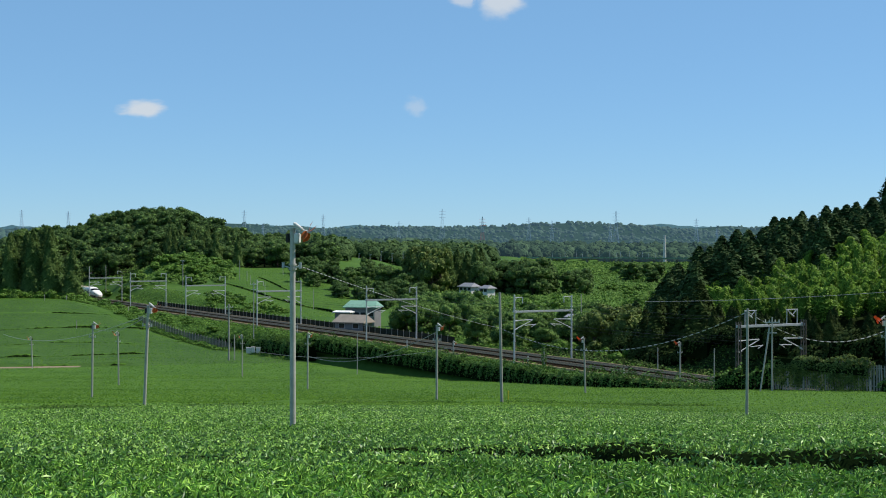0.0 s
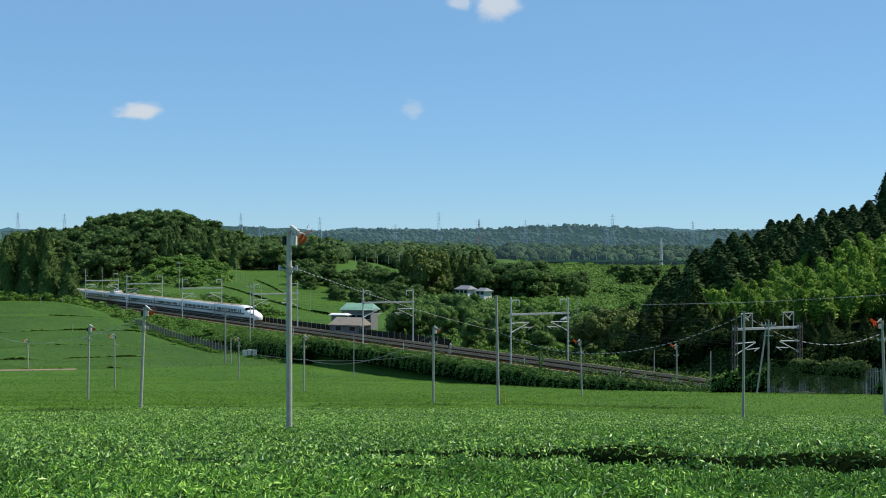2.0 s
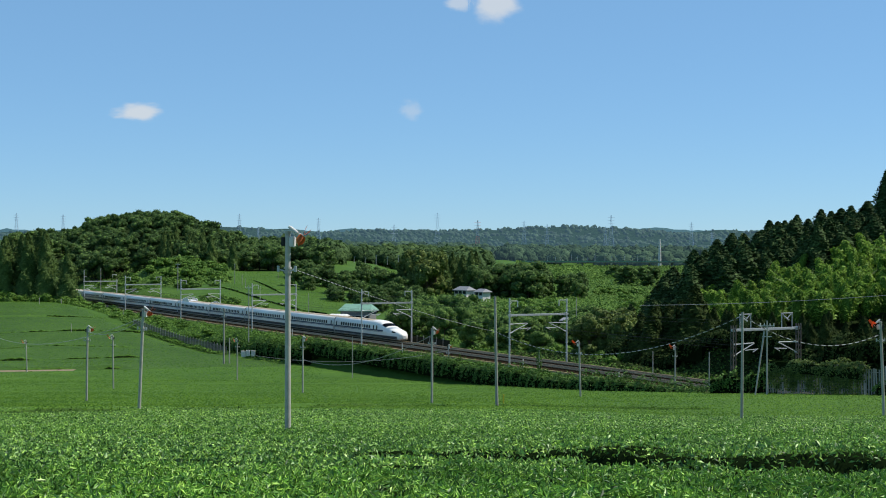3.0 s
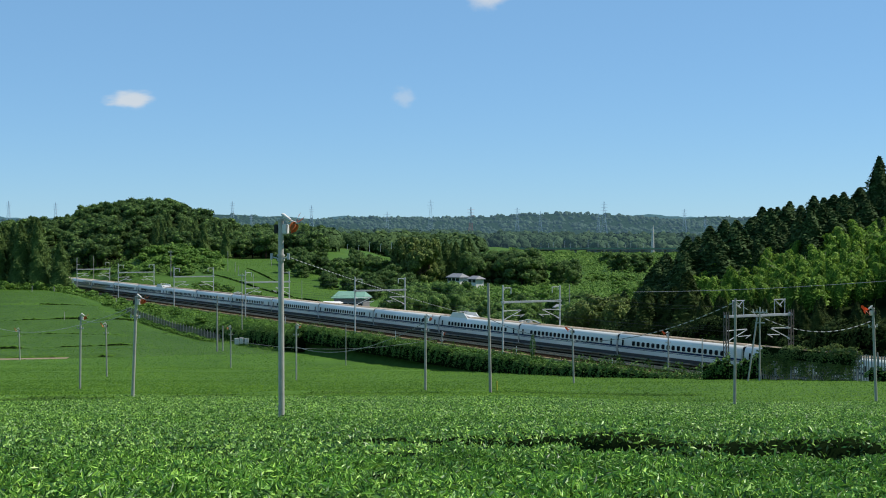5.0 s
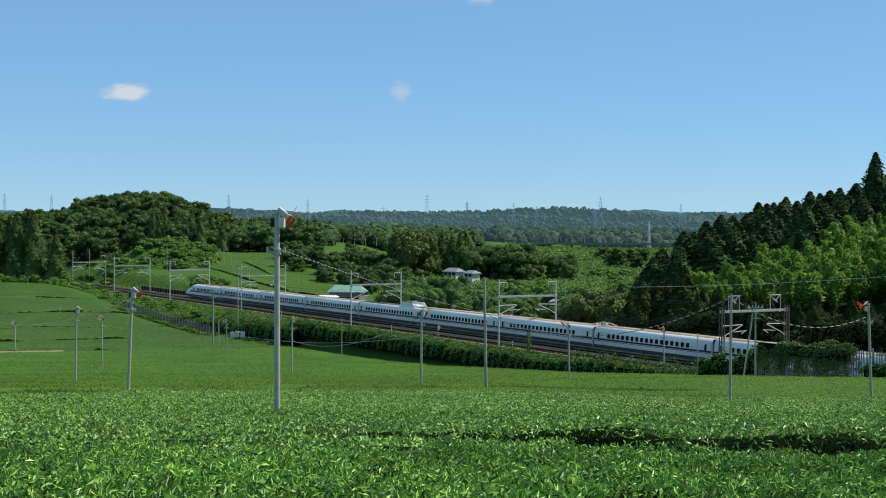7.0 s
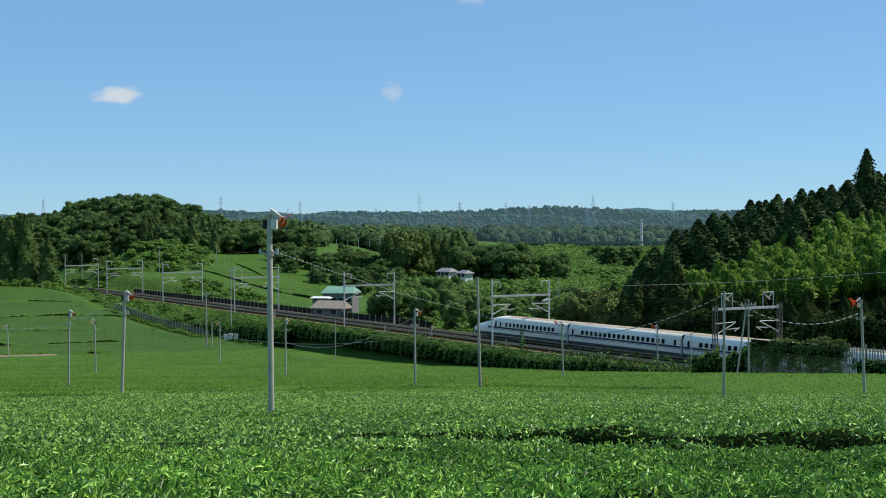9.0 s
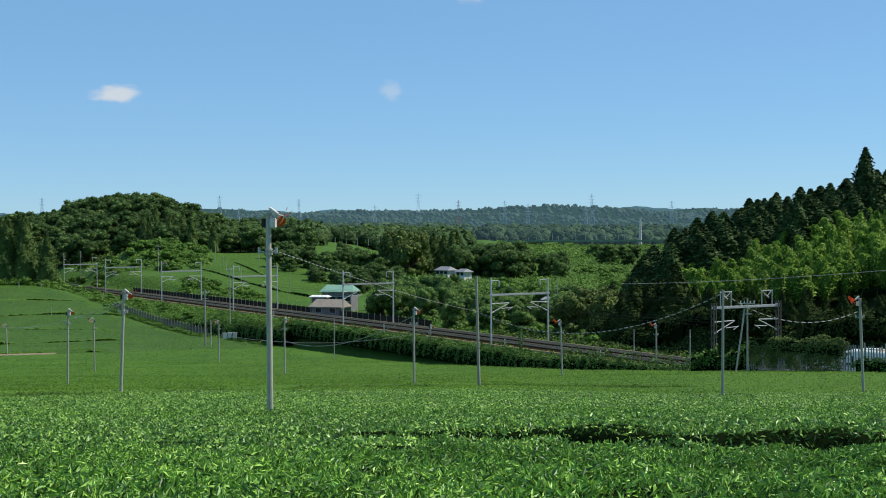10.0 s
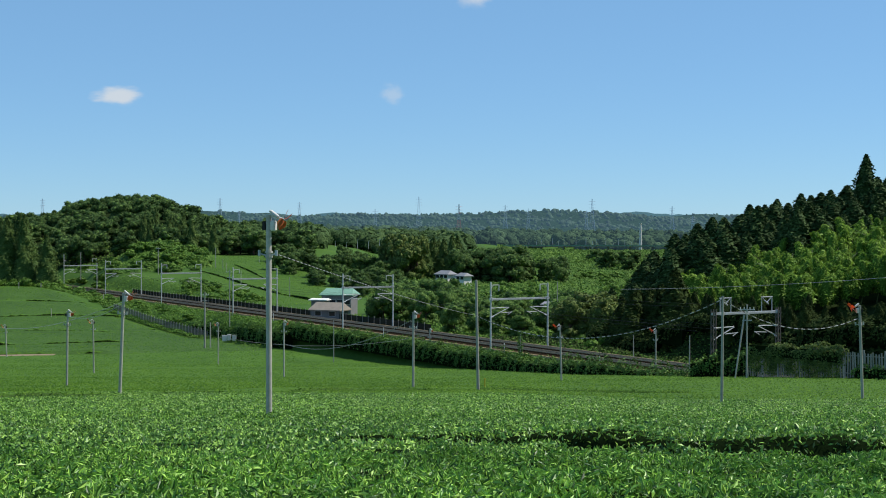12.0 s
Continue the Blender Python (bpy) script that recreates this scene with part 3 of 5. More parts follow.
def clumps_mesh(name, clumps, m):
    """Many rounded clumps, each a dome of shared corners, in one smooth mesh."""
    k = len(dome)
    f = (dome_faces[None] + (np.arange(len(clumps)) * k)[:, None, None]).reshape(-1, 3)
    me = bpy.data.meshes.new(name)
    me.vertices.add(k * len(clumps))
    me.vertices.foreach_set("co", np.asarray(clumps, dtype=np.float32).ravel())
    me.loops.add(f.size)
    me.loops.foreach_set("vertex_index", f.astype(np.int32).ravel())
    me.polygons.add(len(f))
    me.polygons.foreach_set("loop_start", np.arange(0, f.size, 3, dtype=np.int32))
    me.polygons.foreach_set("use_smooth", np.ones(len(f), dtype=bool))
    me.materials.append(m)
    me.update(calc_edges=True)
    return me


def far_wood(name, n, r0, r1, size0, size1, m, label, seed, per=26, leaf=0.19, lift=0.22):
    rg = np.random.default_rng(seed)
    out, mass = [], []
    got = 0
    while got < n:
        r = r0 * (r1 / r0) ** rg.uniform()
        a = radians(rg.uniform(-23, 23))
        x, y = r * math.sin(a), r * math.cos(a)
        if not wooded(x, y, 5 if seed < 9 else 9) or (x / y < -0.13 and y < 720) or to_track(x, y)[1] > -20:
            continue
        got += 1
        h = rg.uniform(size0, size1) * (0.5 + 0.5 * (r - r0) / (r1 - r0)) if r1 > 2000 else rg.uniform(size0, size1)
        mid = np.array([x, y, ground_z(x, y) + h * lift])
        wide = h * rg.uniform(0.42, 0.66)
        swell = 1 + 0.26 * np.sin(dome @ rg.normal(0, 3.4, 3) + rg.uniform(0, 6)) * np.sin(dome @ rg.normal(0, 4.6, 3)) + 0.12 * np.sin(dome @ rg.normal(0, 9, 3))
        mass.append(dome * swell[:, None] * np.array([wide, wide, h * 0.62]) + mid)
        if per:
            d = unit(rg.normal(0, 1, (per, 3)))
            d[:, 2] = np.abs(d[:, 2]) * 1.1 - 0.15
            c = d * np.array([wide, wide, h * 0.64]) * rg.uniform(0.9, 1.12, (per, 1)) + mid
            out.append(cards(c, d, h * leaf, rg, 0.8, 0.0, 0.3, 0.35))
    tris = clumps_mesh(name, mass, m)
    if per:
        sprays = new("leaf_sprays", mesh_np(name, np.concatenate(out), 4, m))
        sprays.parent = new(name, tris)
        tagged(sprays, kind="stuff")
        return tagged(sprays.parent, label, "woodland", kind="stuff")
    return tagged(new(name, tris), label, "woodland", kind="stuff")


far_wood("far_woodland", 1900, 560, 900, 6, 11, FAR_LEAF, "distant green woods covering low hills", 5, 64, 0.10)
# these two woods carry their haze in glowing leaf colours
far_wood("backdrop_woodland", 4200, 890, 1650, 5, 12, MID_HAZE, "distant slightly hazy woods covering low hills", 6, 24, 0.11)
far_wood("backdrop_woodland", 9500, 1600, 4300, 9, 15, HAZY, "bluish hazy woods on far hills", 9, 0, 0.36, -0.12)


def ridge(name, y, top, amp, seed):
    """A far hill range as a long rounded bank, its haze put into a bluish glow."""
    xs = np.linspace(-2600, 2600, 260)
    h = np.array([top + amp * (noise.noise(Vector((x / 420, seed, 0))) + 0.5 * noise.noise(Vector((x / 130, seed, 3))) + 0.22 * noise.noise(Vector((x / 34, seed, 5)))) for x in xs])
    rows = []
    for d, k in ((-420, 0.0), (-260, 0.45), (-120, 0.8), (0, 1.0), (160, 0.8), (400, 0.0)):
        rows.append(np.stack([xs, np.full_like(xs, y + d), EYE - 20 + (h + 20) * k], -1))
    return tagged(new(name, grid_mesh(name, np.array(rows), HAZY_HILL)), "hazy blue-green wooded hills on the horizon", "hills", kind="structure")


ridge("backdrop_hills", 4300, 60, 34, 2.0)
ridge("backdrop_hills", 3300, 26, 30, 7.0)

# ---- railway ----
TURN_T = math.degrees(math.atan2(U[1], U[0]))


def along(u, s, z=0.0):
    """Pose in the railway frame: x along the line, y to the far side."""
    return Matrix.Translation(T(u, s, z)) @ Matrix.Rotation(radians(TURN_T), 4, 'Z') @ Matrix.Rotation(-math.atan(GRADE), 4, 'Y')


def strip(name, prof, u0, u1, m, parts=60):
    """A profile (s, z) drawn along the line."""
    us = np.linspace(u0, u1, parts)
    pts = np.array([[T(u, s, z) for s, z in prof] for u in us])
    return grid_mesh(name, pts, m)


bed = tagged(new("track_bed", strip("track_bed", [(5.4, -0.9), (4.5, -0.35), (-4.6, -0.35), (-6.2, -0.9)], -800, 700, BALLAST, 160)),
             "brown stone ballast bed of a double railway track", "track bed", kind="structure")
kerb_far = tagged(new("trough_wall", strip("trough_wall", [(-5.6, -0.9), (-5.6, -0.42), (-5.95, -0.42), (-5.95, -0.9)], -800, 700, TROUGH, 120)),
                  "low concrete cable trough along the track", "trough", kind="structure")
kerb_near = tagged(new("trough_wall", strip("trough_wall", [(5.2, -0.9), (5.2, -0.36), (4.75, -0.36), (4.75, -0.9)], -800, 700, TROUGH, 120)),
                   "low concrete cable trough along the track", "trough", kind="structure")
track = tagged(new("railway_track"), "double standard-gauge track with brown steel rails", "railway track", kind="structure")
for s0 in (2.15, -2.15):
    for d in (0.75, -0.75):
        s = s0 + d
        part_data("rail", strip("rail", [(s + .07, -0.17), (s + .035, -0.15), (s + .035, 0), (s - .035, 0), (s - .035, -0.15), (s - .07, -0.17)], -800, 700, RAIL, 120), track)
sl = bmesh.new()
box(sl, (0, 0, -0.26), (0.26, 2.4, 0.2), bevel=0.02)
sleeper_me = bpy.data.meshes.new("sleeper")
sl.to_mesh(sleeper_me)
sl.free()
sleeper_me.materials.append(SLEEPER)
for i in range(150):
    for s0 in (2.15, -2.15):
        part_data("sleeper", sleeper_me, track, along(48 - i * 0.9, s0))
rest = bmesh.new()
for i in range(230):
    for s0 in (2.15, -2.15):
        box(rest, (0, 0, -0.26), (0.26, 2.4, 0.2), along(48 - 150 * 0.9 - i * 0.9, s0))
tagged(part("sleepers", rest, SLEEPER, track), kind="stuff")

# catenary gantries
OLD_STEEL = mat("rusty_lattice_steel", (0.16, 0.14, 0.125), 0.7, 0.3, scale=3)
GANTRY_U = [-257.2, -211.0, -161.3, -112.2, -57.4, -6.9, 42.0]
HALF = 5.25


def gantry(kind):
    """A portal over both tracks: kind 0 has pipe masts, kind 1 lattice masts with frames on the beam, kind 2 one tall mast."""
    g = new("catenary_gantry")
    for s, hb in ((-HALF, (9.7, 8.0, 10.8)[kind]), (HALF, (9.45, 8.0, 7.4)[kind])):
        bm = bmesh.new()
        if kind == 1:
            for dx in (-0.2, 0.2):
                for dy in (-0.2, 0.2):
                    rod(bm, (dx, s + dy, -1.3), (dx, s + dy, hb), 0.07, seg=5)
            for i in range(12):
                z = -1.0 + i * 0.75
                k = 0.2 if i % 2 else -0.2
                for e in (-0.2, 0.2):
                    rod(bm, (k, s + e, z), (-k, s + e, z + 0.75), 0.04, seg=4)
                    rod(bm, (e, s + k, z), (e, s - k, z + 0.75), 0.04, seg=4)
        else:
            rod(bm, (0, s, -1.3), (0, s, hb), 0.135, 0.115, 10)
            for z in (2.6, 7.6):
                rod(bm, (0, s, z), (0, s, z + 0.14), 0.18, seg=10)
        part("mast", bm, STEEL_PALE if kind != 1 else OLD_STEEL, g)
    bm = bmesh.new()
    bz = 7.1 if kind != 1 else 7.45
    box(bm, (0, 0, bz), (0.26, 2 * HALF + 0.5, 0.30), bevel=0.03)
    for sg in (-1, 1):
        box(bm, (0, sg * (HALF - 0.2), bz), (0.34, 0.3, 0.44), bevel=0.03)
        box(bm, (0, sg * (HALF - 1.2), bz - 0.16), (0.30, 0.10, 0.10), bevel=0.02)
    part("beam", bm, STEEL_PALE, g)
    for sg in (-1, 1):
        bm = bmesh.new()
        s = sg * HALF
        if kind == 1:
            y = s - sg * 1.9
            for d in (-0.85, 0.85):
                rod(bm, (0, y + d, 7.5), (0, y + d, 9.3), 0.05)
                rod(bm, (0, y + d * 0.8, 9.2), (0, y, 8.6), 0.05)
            rod(bm, (0, y - 0.95, 9.3), (0, y + 0.95, 9.3), 0.05)
            rod(bm, (0, y - 0.4, 8.9), (0, y + 0.3, 8.45), 0.09, seg=8)
        elif kind == 0 or sg > 0:
            rod(bm, (0, s, 9.25), (0, s - sg * 1.5, 9.25), 0.05)
            rod(bm, (0, s - sg * 1.45, 9.3), (0, s - sg * 1.45, 8.35), 0.075)
            rod(bm, (0, s, 8.7), (0, s - sg * 0.5, 9.22), 0.035)
        else:
            rod(bm, (0, s, 8.6), (0, s - sg * 0.8, 8.7), 0.05)
        part("feeder_bracket", bm, STEEL_PALE, g)
        bm = bmesh.new()
        rod(bm, (0, s, 5.75), (0, s - sg * 3.2, 5.85), 0.06)
        rod(bm, (0, s, 4.4), (0, s - sg * 3.3, 5.8), 0.06)
        rod(bm, (0, s - sg * 1.9, 5.0), (0, s - sg * 3.9, 5.1), 0.045)
        rod(bm, (0, s - sg * 3.1, 4.75), (0, s - sg * 3.9, 5.15), 0.05)
        for z in (5.75, 4.4):
            rod(bm, (0, s - sg * 0.12, z), (0, s - sg * 0.55, z + (0.0 if z > 5 else 0.17)), 0.10, seg=8)
        part("cantilever_arm", bm, STEEL_PALE, g)
    return tagged(g, ("pale steel catenary gantry spanning two tracks", "catenary gantry with rusty lattice masts beside a hedge",
                      "catenary gantry with one tall pale mast")[kind], "catenary mast", "catenary gantries")


g0 = gantry(0)
g0.matrix_basis = along(GANTRY_U[1], 0)
for u in GANTRY_U[2:-1]:
    copy_thing(g0, along(u, 0))
gantry(1).matrix_basis = along(GANTRY_U[-1], 0)
gantry(2).matrix_basis = along(GANTRY_U[0], 0)
for s, z, r in ((2.15, 4.9, 0.012), (-2.15, 4.9, 0.012), (2.15, 5.9, 0.012), (-2.15, 5.9, 0.012), (3.8, 8.3, 0.014), (-3.8, 8.3, 0.014)):
    bm = bmesh.new()
    pts = []
    for a, b in zip(GANTRY_U[:-1], GANTRY_U[1:]):
        pts += [T(a + (b - a) * i / 8, s, z - 2.4 * (i / 8) * (1 - i / 8) * (0.0 if z == 4.9 else 1.0)) for i in range(8)]
    tube(bm, pts, r, 4)
    tagged(part("overhead_wire", bm, CABLE), "thin dark overhead wire strung between gantries", "wire", "overhead wires")

# ---- the train ----
TRAIN_WHITE = mat("train_white", (0.86, 0.835, 0.77), 0.30, scale=1.5, col2=(0.82, 0.795, 0.73), spec=0.4)
TRAIN_BLUE = mat("train_blue", (0.008, 0.02, 0.085), 0.3, scale=2)
# dark grey puts the shade of the inward-curving lower body into the skirt
TRAIN_GREY = mat("train_skirt_grey", (0.085, 0.085, 0.085), 0.6, scale=2)
TRAIN_DARK = mat("underframe_dark", (0.035, 0.034, 0.034), 0.8, scale=2)
GLASS_DARK = mat("train_window_glass", (0.006, 0.007, 0.009), 0.15, scale=2, spec=0.04)
ROOF_GREY = mat("train_roof", (0.62, 0.62, 0.62), 0.45, scale=1.2, col2=(0.52, 0.51, 0.50))
ROOF_DUST = mat("dusty_train_roof", (0.52, 0.44, 0.33), 0.7, scale=0.8, col2=(0.36, 0.28, 0.19))
PROFILE = [(0.0, 0.0), (0.70, 0.0), (0.90, 0.07), (0.965, 0.22), (1.0, 0.42), (0.995, 0.60), (0.955, 0.76), (0.86, 0.885), (0.66, 0.963), (0.35, 0.993), (0, 1.0)]
CAR = 25.0


def section(x, w, zb, zt):
    right = [(x, -a * w, zb + b * (zt - zb)) for a, b in PROFILE]
    left = [(x, a * w, zb + b * (zt - zb)) for a, b in PROFILE[-2:0:-1]]
    return right + left


NOSE_D = [0, 0.12, 0.5, 1.2, 2.4, 3.8, 5.0, 6.0, 7.2, 8.6, 10.5]
NOSE_TOP = [1.05, 1.3, 1.6, 1.86, 2.12, 2.38, 2.68, 3.02, 3.34, 3.54, 3.6]
NOSE_W = [0.25, 0.6, 0.95, 1.2, 1.4, 1.5, 1.57, 1.61, 1.65, 1.675, 1.68]


def loft(secs):
    bm = bmesh.new()
    rows = [[bm.verts.new(p) for p in s] for s in secs]
    n = len(rows[0])
    for a, b in zip(rows[:-1], rows[1:]):
        for i in range(n):
            bm.faces.new((a[i], a[(i + 1) % n], b[(i + 1) % n], b[i]))
    bm.faces.new(rows[0])
    bm.faces.new(rows[-1][::-1])
    bmesh.ops.recalc_face_normals(bm, faces=bm.faces[:])
    for f in bm.faces:
        f.smooth = len(f.verts) == 4
    return bm


def end_sections(length):
    """Sections of an end car from its rear (x = 0) to the tip of the nose (x = length)."""
    secs = [section(0.25, 1.68, 0.25, 3.6)]
    for d, t, w in list(zip(NOSE_D, NOSE_TOP, NOSE_W))[::-1]:
        secs.append(section(length - d, w, 0.25 + (0.25 if d < 0.3 else 0.0), t))
    return secs


def data(bm, name, *ms):
    me = bpy.data.meshes.new(name)
    bm.to_mesh(me)
    bm.free()
    for m in ms:
        me.materials.append(m)
    return me


def wall_y(z):
    """Half width of the body at height z above the rails."""
    return 1.68 * float(np.interp((z - 0.25) / 3.35, [b for a, b in PROFILE[1:]], [a for a, b in PROFILE[1:]]))


def pane_bm(w, h, z):
    bm = bmesh.new()
    box(bm, (0, 0, 0), (w, 0.03, h))
    es = [e for e in bm.edges if abs(e.verts[0].co.y - e.verts[1].co.y) > 0.02]
    bmesh.ops.bevel(bm, geom=es, offset=min(w, h) * 0.14, segments=2, affect='EDGES')
    lean = math.atan2(wall_y(z + h / 2) - wall_y(z - h / 2), h)
    bmesh.ops.rotate(bm, verts=bm.verts[:], matrix=Matrix.Rotation(lean, 3, 'X'))
    return bm


def stripe_bm(x0, x1, z0, z1):
    bm = bmesh.new()
    for sd in (-1, 1):
        y0, y1 = sd * (wall_y(z0) + 0.006), sd * (wall_y(z1) + 0.006)
        vs = [bm.verts.new(p) for p in ((x0, y0, z0), (x1, y0, z0), (x1, y1, z1), (x0, y1, z1))]
        ws = [bm.verts.new((p.co.x, p.co.y - sd * 0.03, p.co.z)) for p in vs]
        bm.faces.new(vs)
        bm.faces.new(ws[::-1])
        for i in range(4):
            j = (i + 1) % 4
            bm.faces.new((vs[i], ws[i], ws[j], vs[j]))
    bmesh.ops.recalc_face_normals(bm, faces=bm.faces[:])
    return bm


def nose_strip_bm(x1, z0, z1):
    """A band between the heights z0 and z1 round an end car's sides, following the nose up to x1."""
    bm = bmesh.new()
    fr, wd = [b for a, b in PROFILE[1:]], [a for a, b in PROFILE[1:]]
    for sd in (-1, 1):
        rows = []
        for x in np.concatenate([[0.25], np.linspace(14, x1, 16)]):
            d = 27.35 - x
            t, w = float(np.interp(d, NOSE_D, NOSE_TOP)), float(np.interp(d, NOSE_D, NOSE_W))
            row = []
            for z in (z0, (z0 + z1) / 2, z1):
                y = w * float(np.interp((z - 0.25) / (t - 0.25), fr, wd)) + 0.012
                row += [(x, sd * y, z)]
            rows.append([bm.verts.new(p) for p in row])
        for a, b in zip(rows[:-1], rows[1:]):
            for i in range(2):
                bm.faces.new((a[i], b[i], b[i + 1], a[i + 1]))
    bmesh.ops.recalc_face_normals(bm, faces=bm.faces[:])
    bmesh.ops.solidify(bm, geom=bm.faces[:], thickness=-0.02)
    return bm


WIN_Z, WIN_H = 2.32, 0.62
mid_body = data(loft([section(0.25, 1.68, 0.25, 3.6), section(12.5, 1.68, 0.25, 3.6), section(24.75, 1.68, 0.25, 3.6)]), "car_body", TRAIN_WHITE)
end_body = data(loft(end_sections(27.35)), "car_body", TRAIN_WHITE)
win_me = data(pane_bm(0.62, WIN_H, WIN_Z), "window", GLASS_DARK)
door_me = data(pane_bm(0.36, 0.8, 2.3), "door_window", GLASS_DARK)
stripe_me = data(stripe_bm(0.25, 24.75, 1.66, 1.90), "blue_stripe", TRAIN_BLUE)
thin_me = data(stripe_bm(0.25, 24.75, 1.52, 1.585), "blue_line", TRAIN_BLUE)
end_stripe_me = data(nose_strip_bm(21.6, 1.66, 1.90), "blue_stripe", TRAIN_BLUE)
end_thin_me = data(nose_strip_bm(21.6, 1.52, 1.585), "blue_line", TRAIN_BLUE)
# skirt strips carry the painted shade along the lower sides
skirt_me = data(stripe_bm(0.25, 24.75, 0.49, 0.98), "skirt", TRAIN_GREY)
end_skirt_me = data(nose_strip_bm(26.4, 0.42, 0.92), "skirt", TRAIN_GREY)


def roof_bm(x0, x1):
    """The dusty top of a car's roof, a thin shell just over the body."""
    bm = bmesh.new()
    rows = [[bm.verts.new((p[0], p[1], p[2] + 0.012)) for p in section(x, 1.68, 0.25, 3.6)[8:13]] for x in (x0, x1)]
    for i in range(4):
        bm.faces.new((rows[0][i], rows[0][i + 1], rows[1][i + 1], rows[1][i]))
    bmesh.ops.solidify(bm, geom=bm.faces[:], thickness=0.02)
    return bm


roof_me = data(roof_bm(0.3, 24.7), "roof", ROOF_DUST)
end_roof_me = data(roof_bm(0.3, 16.6), "roof", ROOF_DUST)


def far_windows():
    bm = bmesh.new()
    for i in range(18):
        box(bm, (3.65 + i * 1.04, wall_y(WIN_Z) - 0.008, WIN_Z), (0.56, 0.03, WIN_H))
    return bm


far_win_me = data(far_windows(), "window_row", GLASS_DARK)


def bogie_bm():
    bm = bmesh.new()
    box(bm, (0, 0, 0.45), (3.2, 2.2, 0.3), bevel=0.04)
    for x in (-1.25, 1.25):
        for y in (-0.75, 0.75):
            rod(bm, (x, y - 0.06, 0.43), (x, y + 0.06, 0.43), 0.43, seg=16)
        rod(bm, (x, -0.8, 0.43), (x, 0.8, 0.43), 0.08)
    return bm


bogie_me = data(bogie_bm(), "bogie", TRAIN_DARK)


def gangway_bm():
    bm = bmesh.new()
    box(bm, (0, 0, 1.9), (0.7, 2.7, 2.9), bevel=0.1)
    return bm


gang_me = data(gangway_bm(), "gangway", TRAIN_DARK)


def joint_bm():
    """A high-voltage cable bridging two car roofs."""
    bm = bmesh.new()
    tube(bm, [(-1.6, 0, 3.62), (-0.8, 0, 3.95), (0.0, 0, 4.02), (1.6, 0, 3.95), (3.2, 0, 3.62)], 0.09, 6)
    box(bm, (-1.7, 0, 3.66), (0.8, 0.9, 0.3), bevel=0.06)
    box(bm, (0.3, 0, 3.7), (0.6, 0.7, 0.36), bevel=0.06)
    return bm


joint_me = data(joint_bm(), "roof_cable", PALE_BOX)


def shield_bm():
    """Pantograph guard: two sloping side walls with a low fairing."""
    bm = bmesh.new()
    for y in (-1.25, 1.25):
        for a in ([(-3.1, 3.3), (-1.9, 4.25), (1.7, 4.25), (3.0, 3.3)],):
            f = [bm.verts.new((x, y, z)) for x, z in a]
            b = [bm.verts.new((x, y * 0.94, z)) for x, z in a]
            bm.faces.new(f)
            bm.faces.new(b[::-1])
            for i in range(4):
                j = (i + 1) % 4
                bm.faces.new((f[i], b[i], b[j], f[j]))
    bmesh.ops.recalc_face_normals(bm, faces=bm.faces[:])
    return bm


def fairing_bm():
    bm = bmesh.new()
    rows = []
    for x, z in ((-3.2, 3.55), (-1.8, 3.85), (-0.8, 3.85), (0.8, 3.85), (1.8, 3.85), (3.2, 3.55)):
        rows.append([bm.verts.new(p) for p in ((x, -0.9, 3.4), (x, -0.75, z), (x, 0.75, z), (x, 0.9, 3.4))])
    for a, b in zip(rows[:-1], rows[1:]):
        for i in range(3):
            bm.faces.new((a[i], a[i + 1], b[i + 1], b[i]))
    bmesh.ops.recalc_face_normals(bm, faces=bm.faces[:])
    return bm


def panto_bm():
    bm = bmesh.new()
    rod(bm, (-0.9, 0, 4.0), (0.5, 0, 4.2), 0.05)
    rod(bm, (0.5, 0, 4.2), (-0.2, 0, 4.42), 0.04)
    rod(bm, (-0.2, -0.9, 4.42), (-0.2, 0.9, 4.42), 0.05)
    for y in (-0.4, 0.4):
        rod(bm, (-0.9, y, 3.8), (-0.9, y, 4.15), 0.09)
    return bm


shield_me = data(shield_bm(), "pantograph_shield", TRAIN_WHITE)
fairing_me = data(fairing_bm(), "pantograph_fairing", ROOF_GREY)
panto_me = data(panto_bm(), "pantograph", STEEL)


def cockpit_bm():
    """The dark windscreen wrapped over the nose."""
    bm = bmesh.new()
    rows = []
    for d in (5.0, 5.35, 5.7, 6.05, 6.4):
        t = float(np.interp(d, NOSE_D, NOSE_TOP)) + 0.02
        w = float(np.interp(d, NOSE_D, NOSE_W))
        sec = section(27.35 - d, w * 1.012, 0.25, t)
        sec = [sec[i] for i in (7, 8, 9, 10, 11, 12, 13)]
        rows.append([bm.verts.new(p) for p in sec])
    for a, b in zip(rows[:-1], rows[1:]):
        for i in range(len(a) - 1):
            bm.faces.new((a[i], a[i + 1], b[i + 1], b[i])).smooth = True
    bmesh.ops.solidify(bm, geom=bm.faces[:], thickness=0.03)
    return bm


cockpit_me = data(cockpit_bm(), "windscreen", GLASS_DARK)


def lamp_bm():
    bm = bmesh.new()
    for y in (-1, 1):
        rod(bm, (24.9, y * 1.30, 1.72), (25.9, y * 1.12, 1.62), 0.16, 0.08, 8)
    return bm


lamp_me = data(lamp_bm(), "headlight", GLASS_DARK)
train = tagged(new("bullet_train"), "white sixteen-car high-speed train with blue stripes", "train")
LENGTH = 14 * CAR + 2 * 27.35


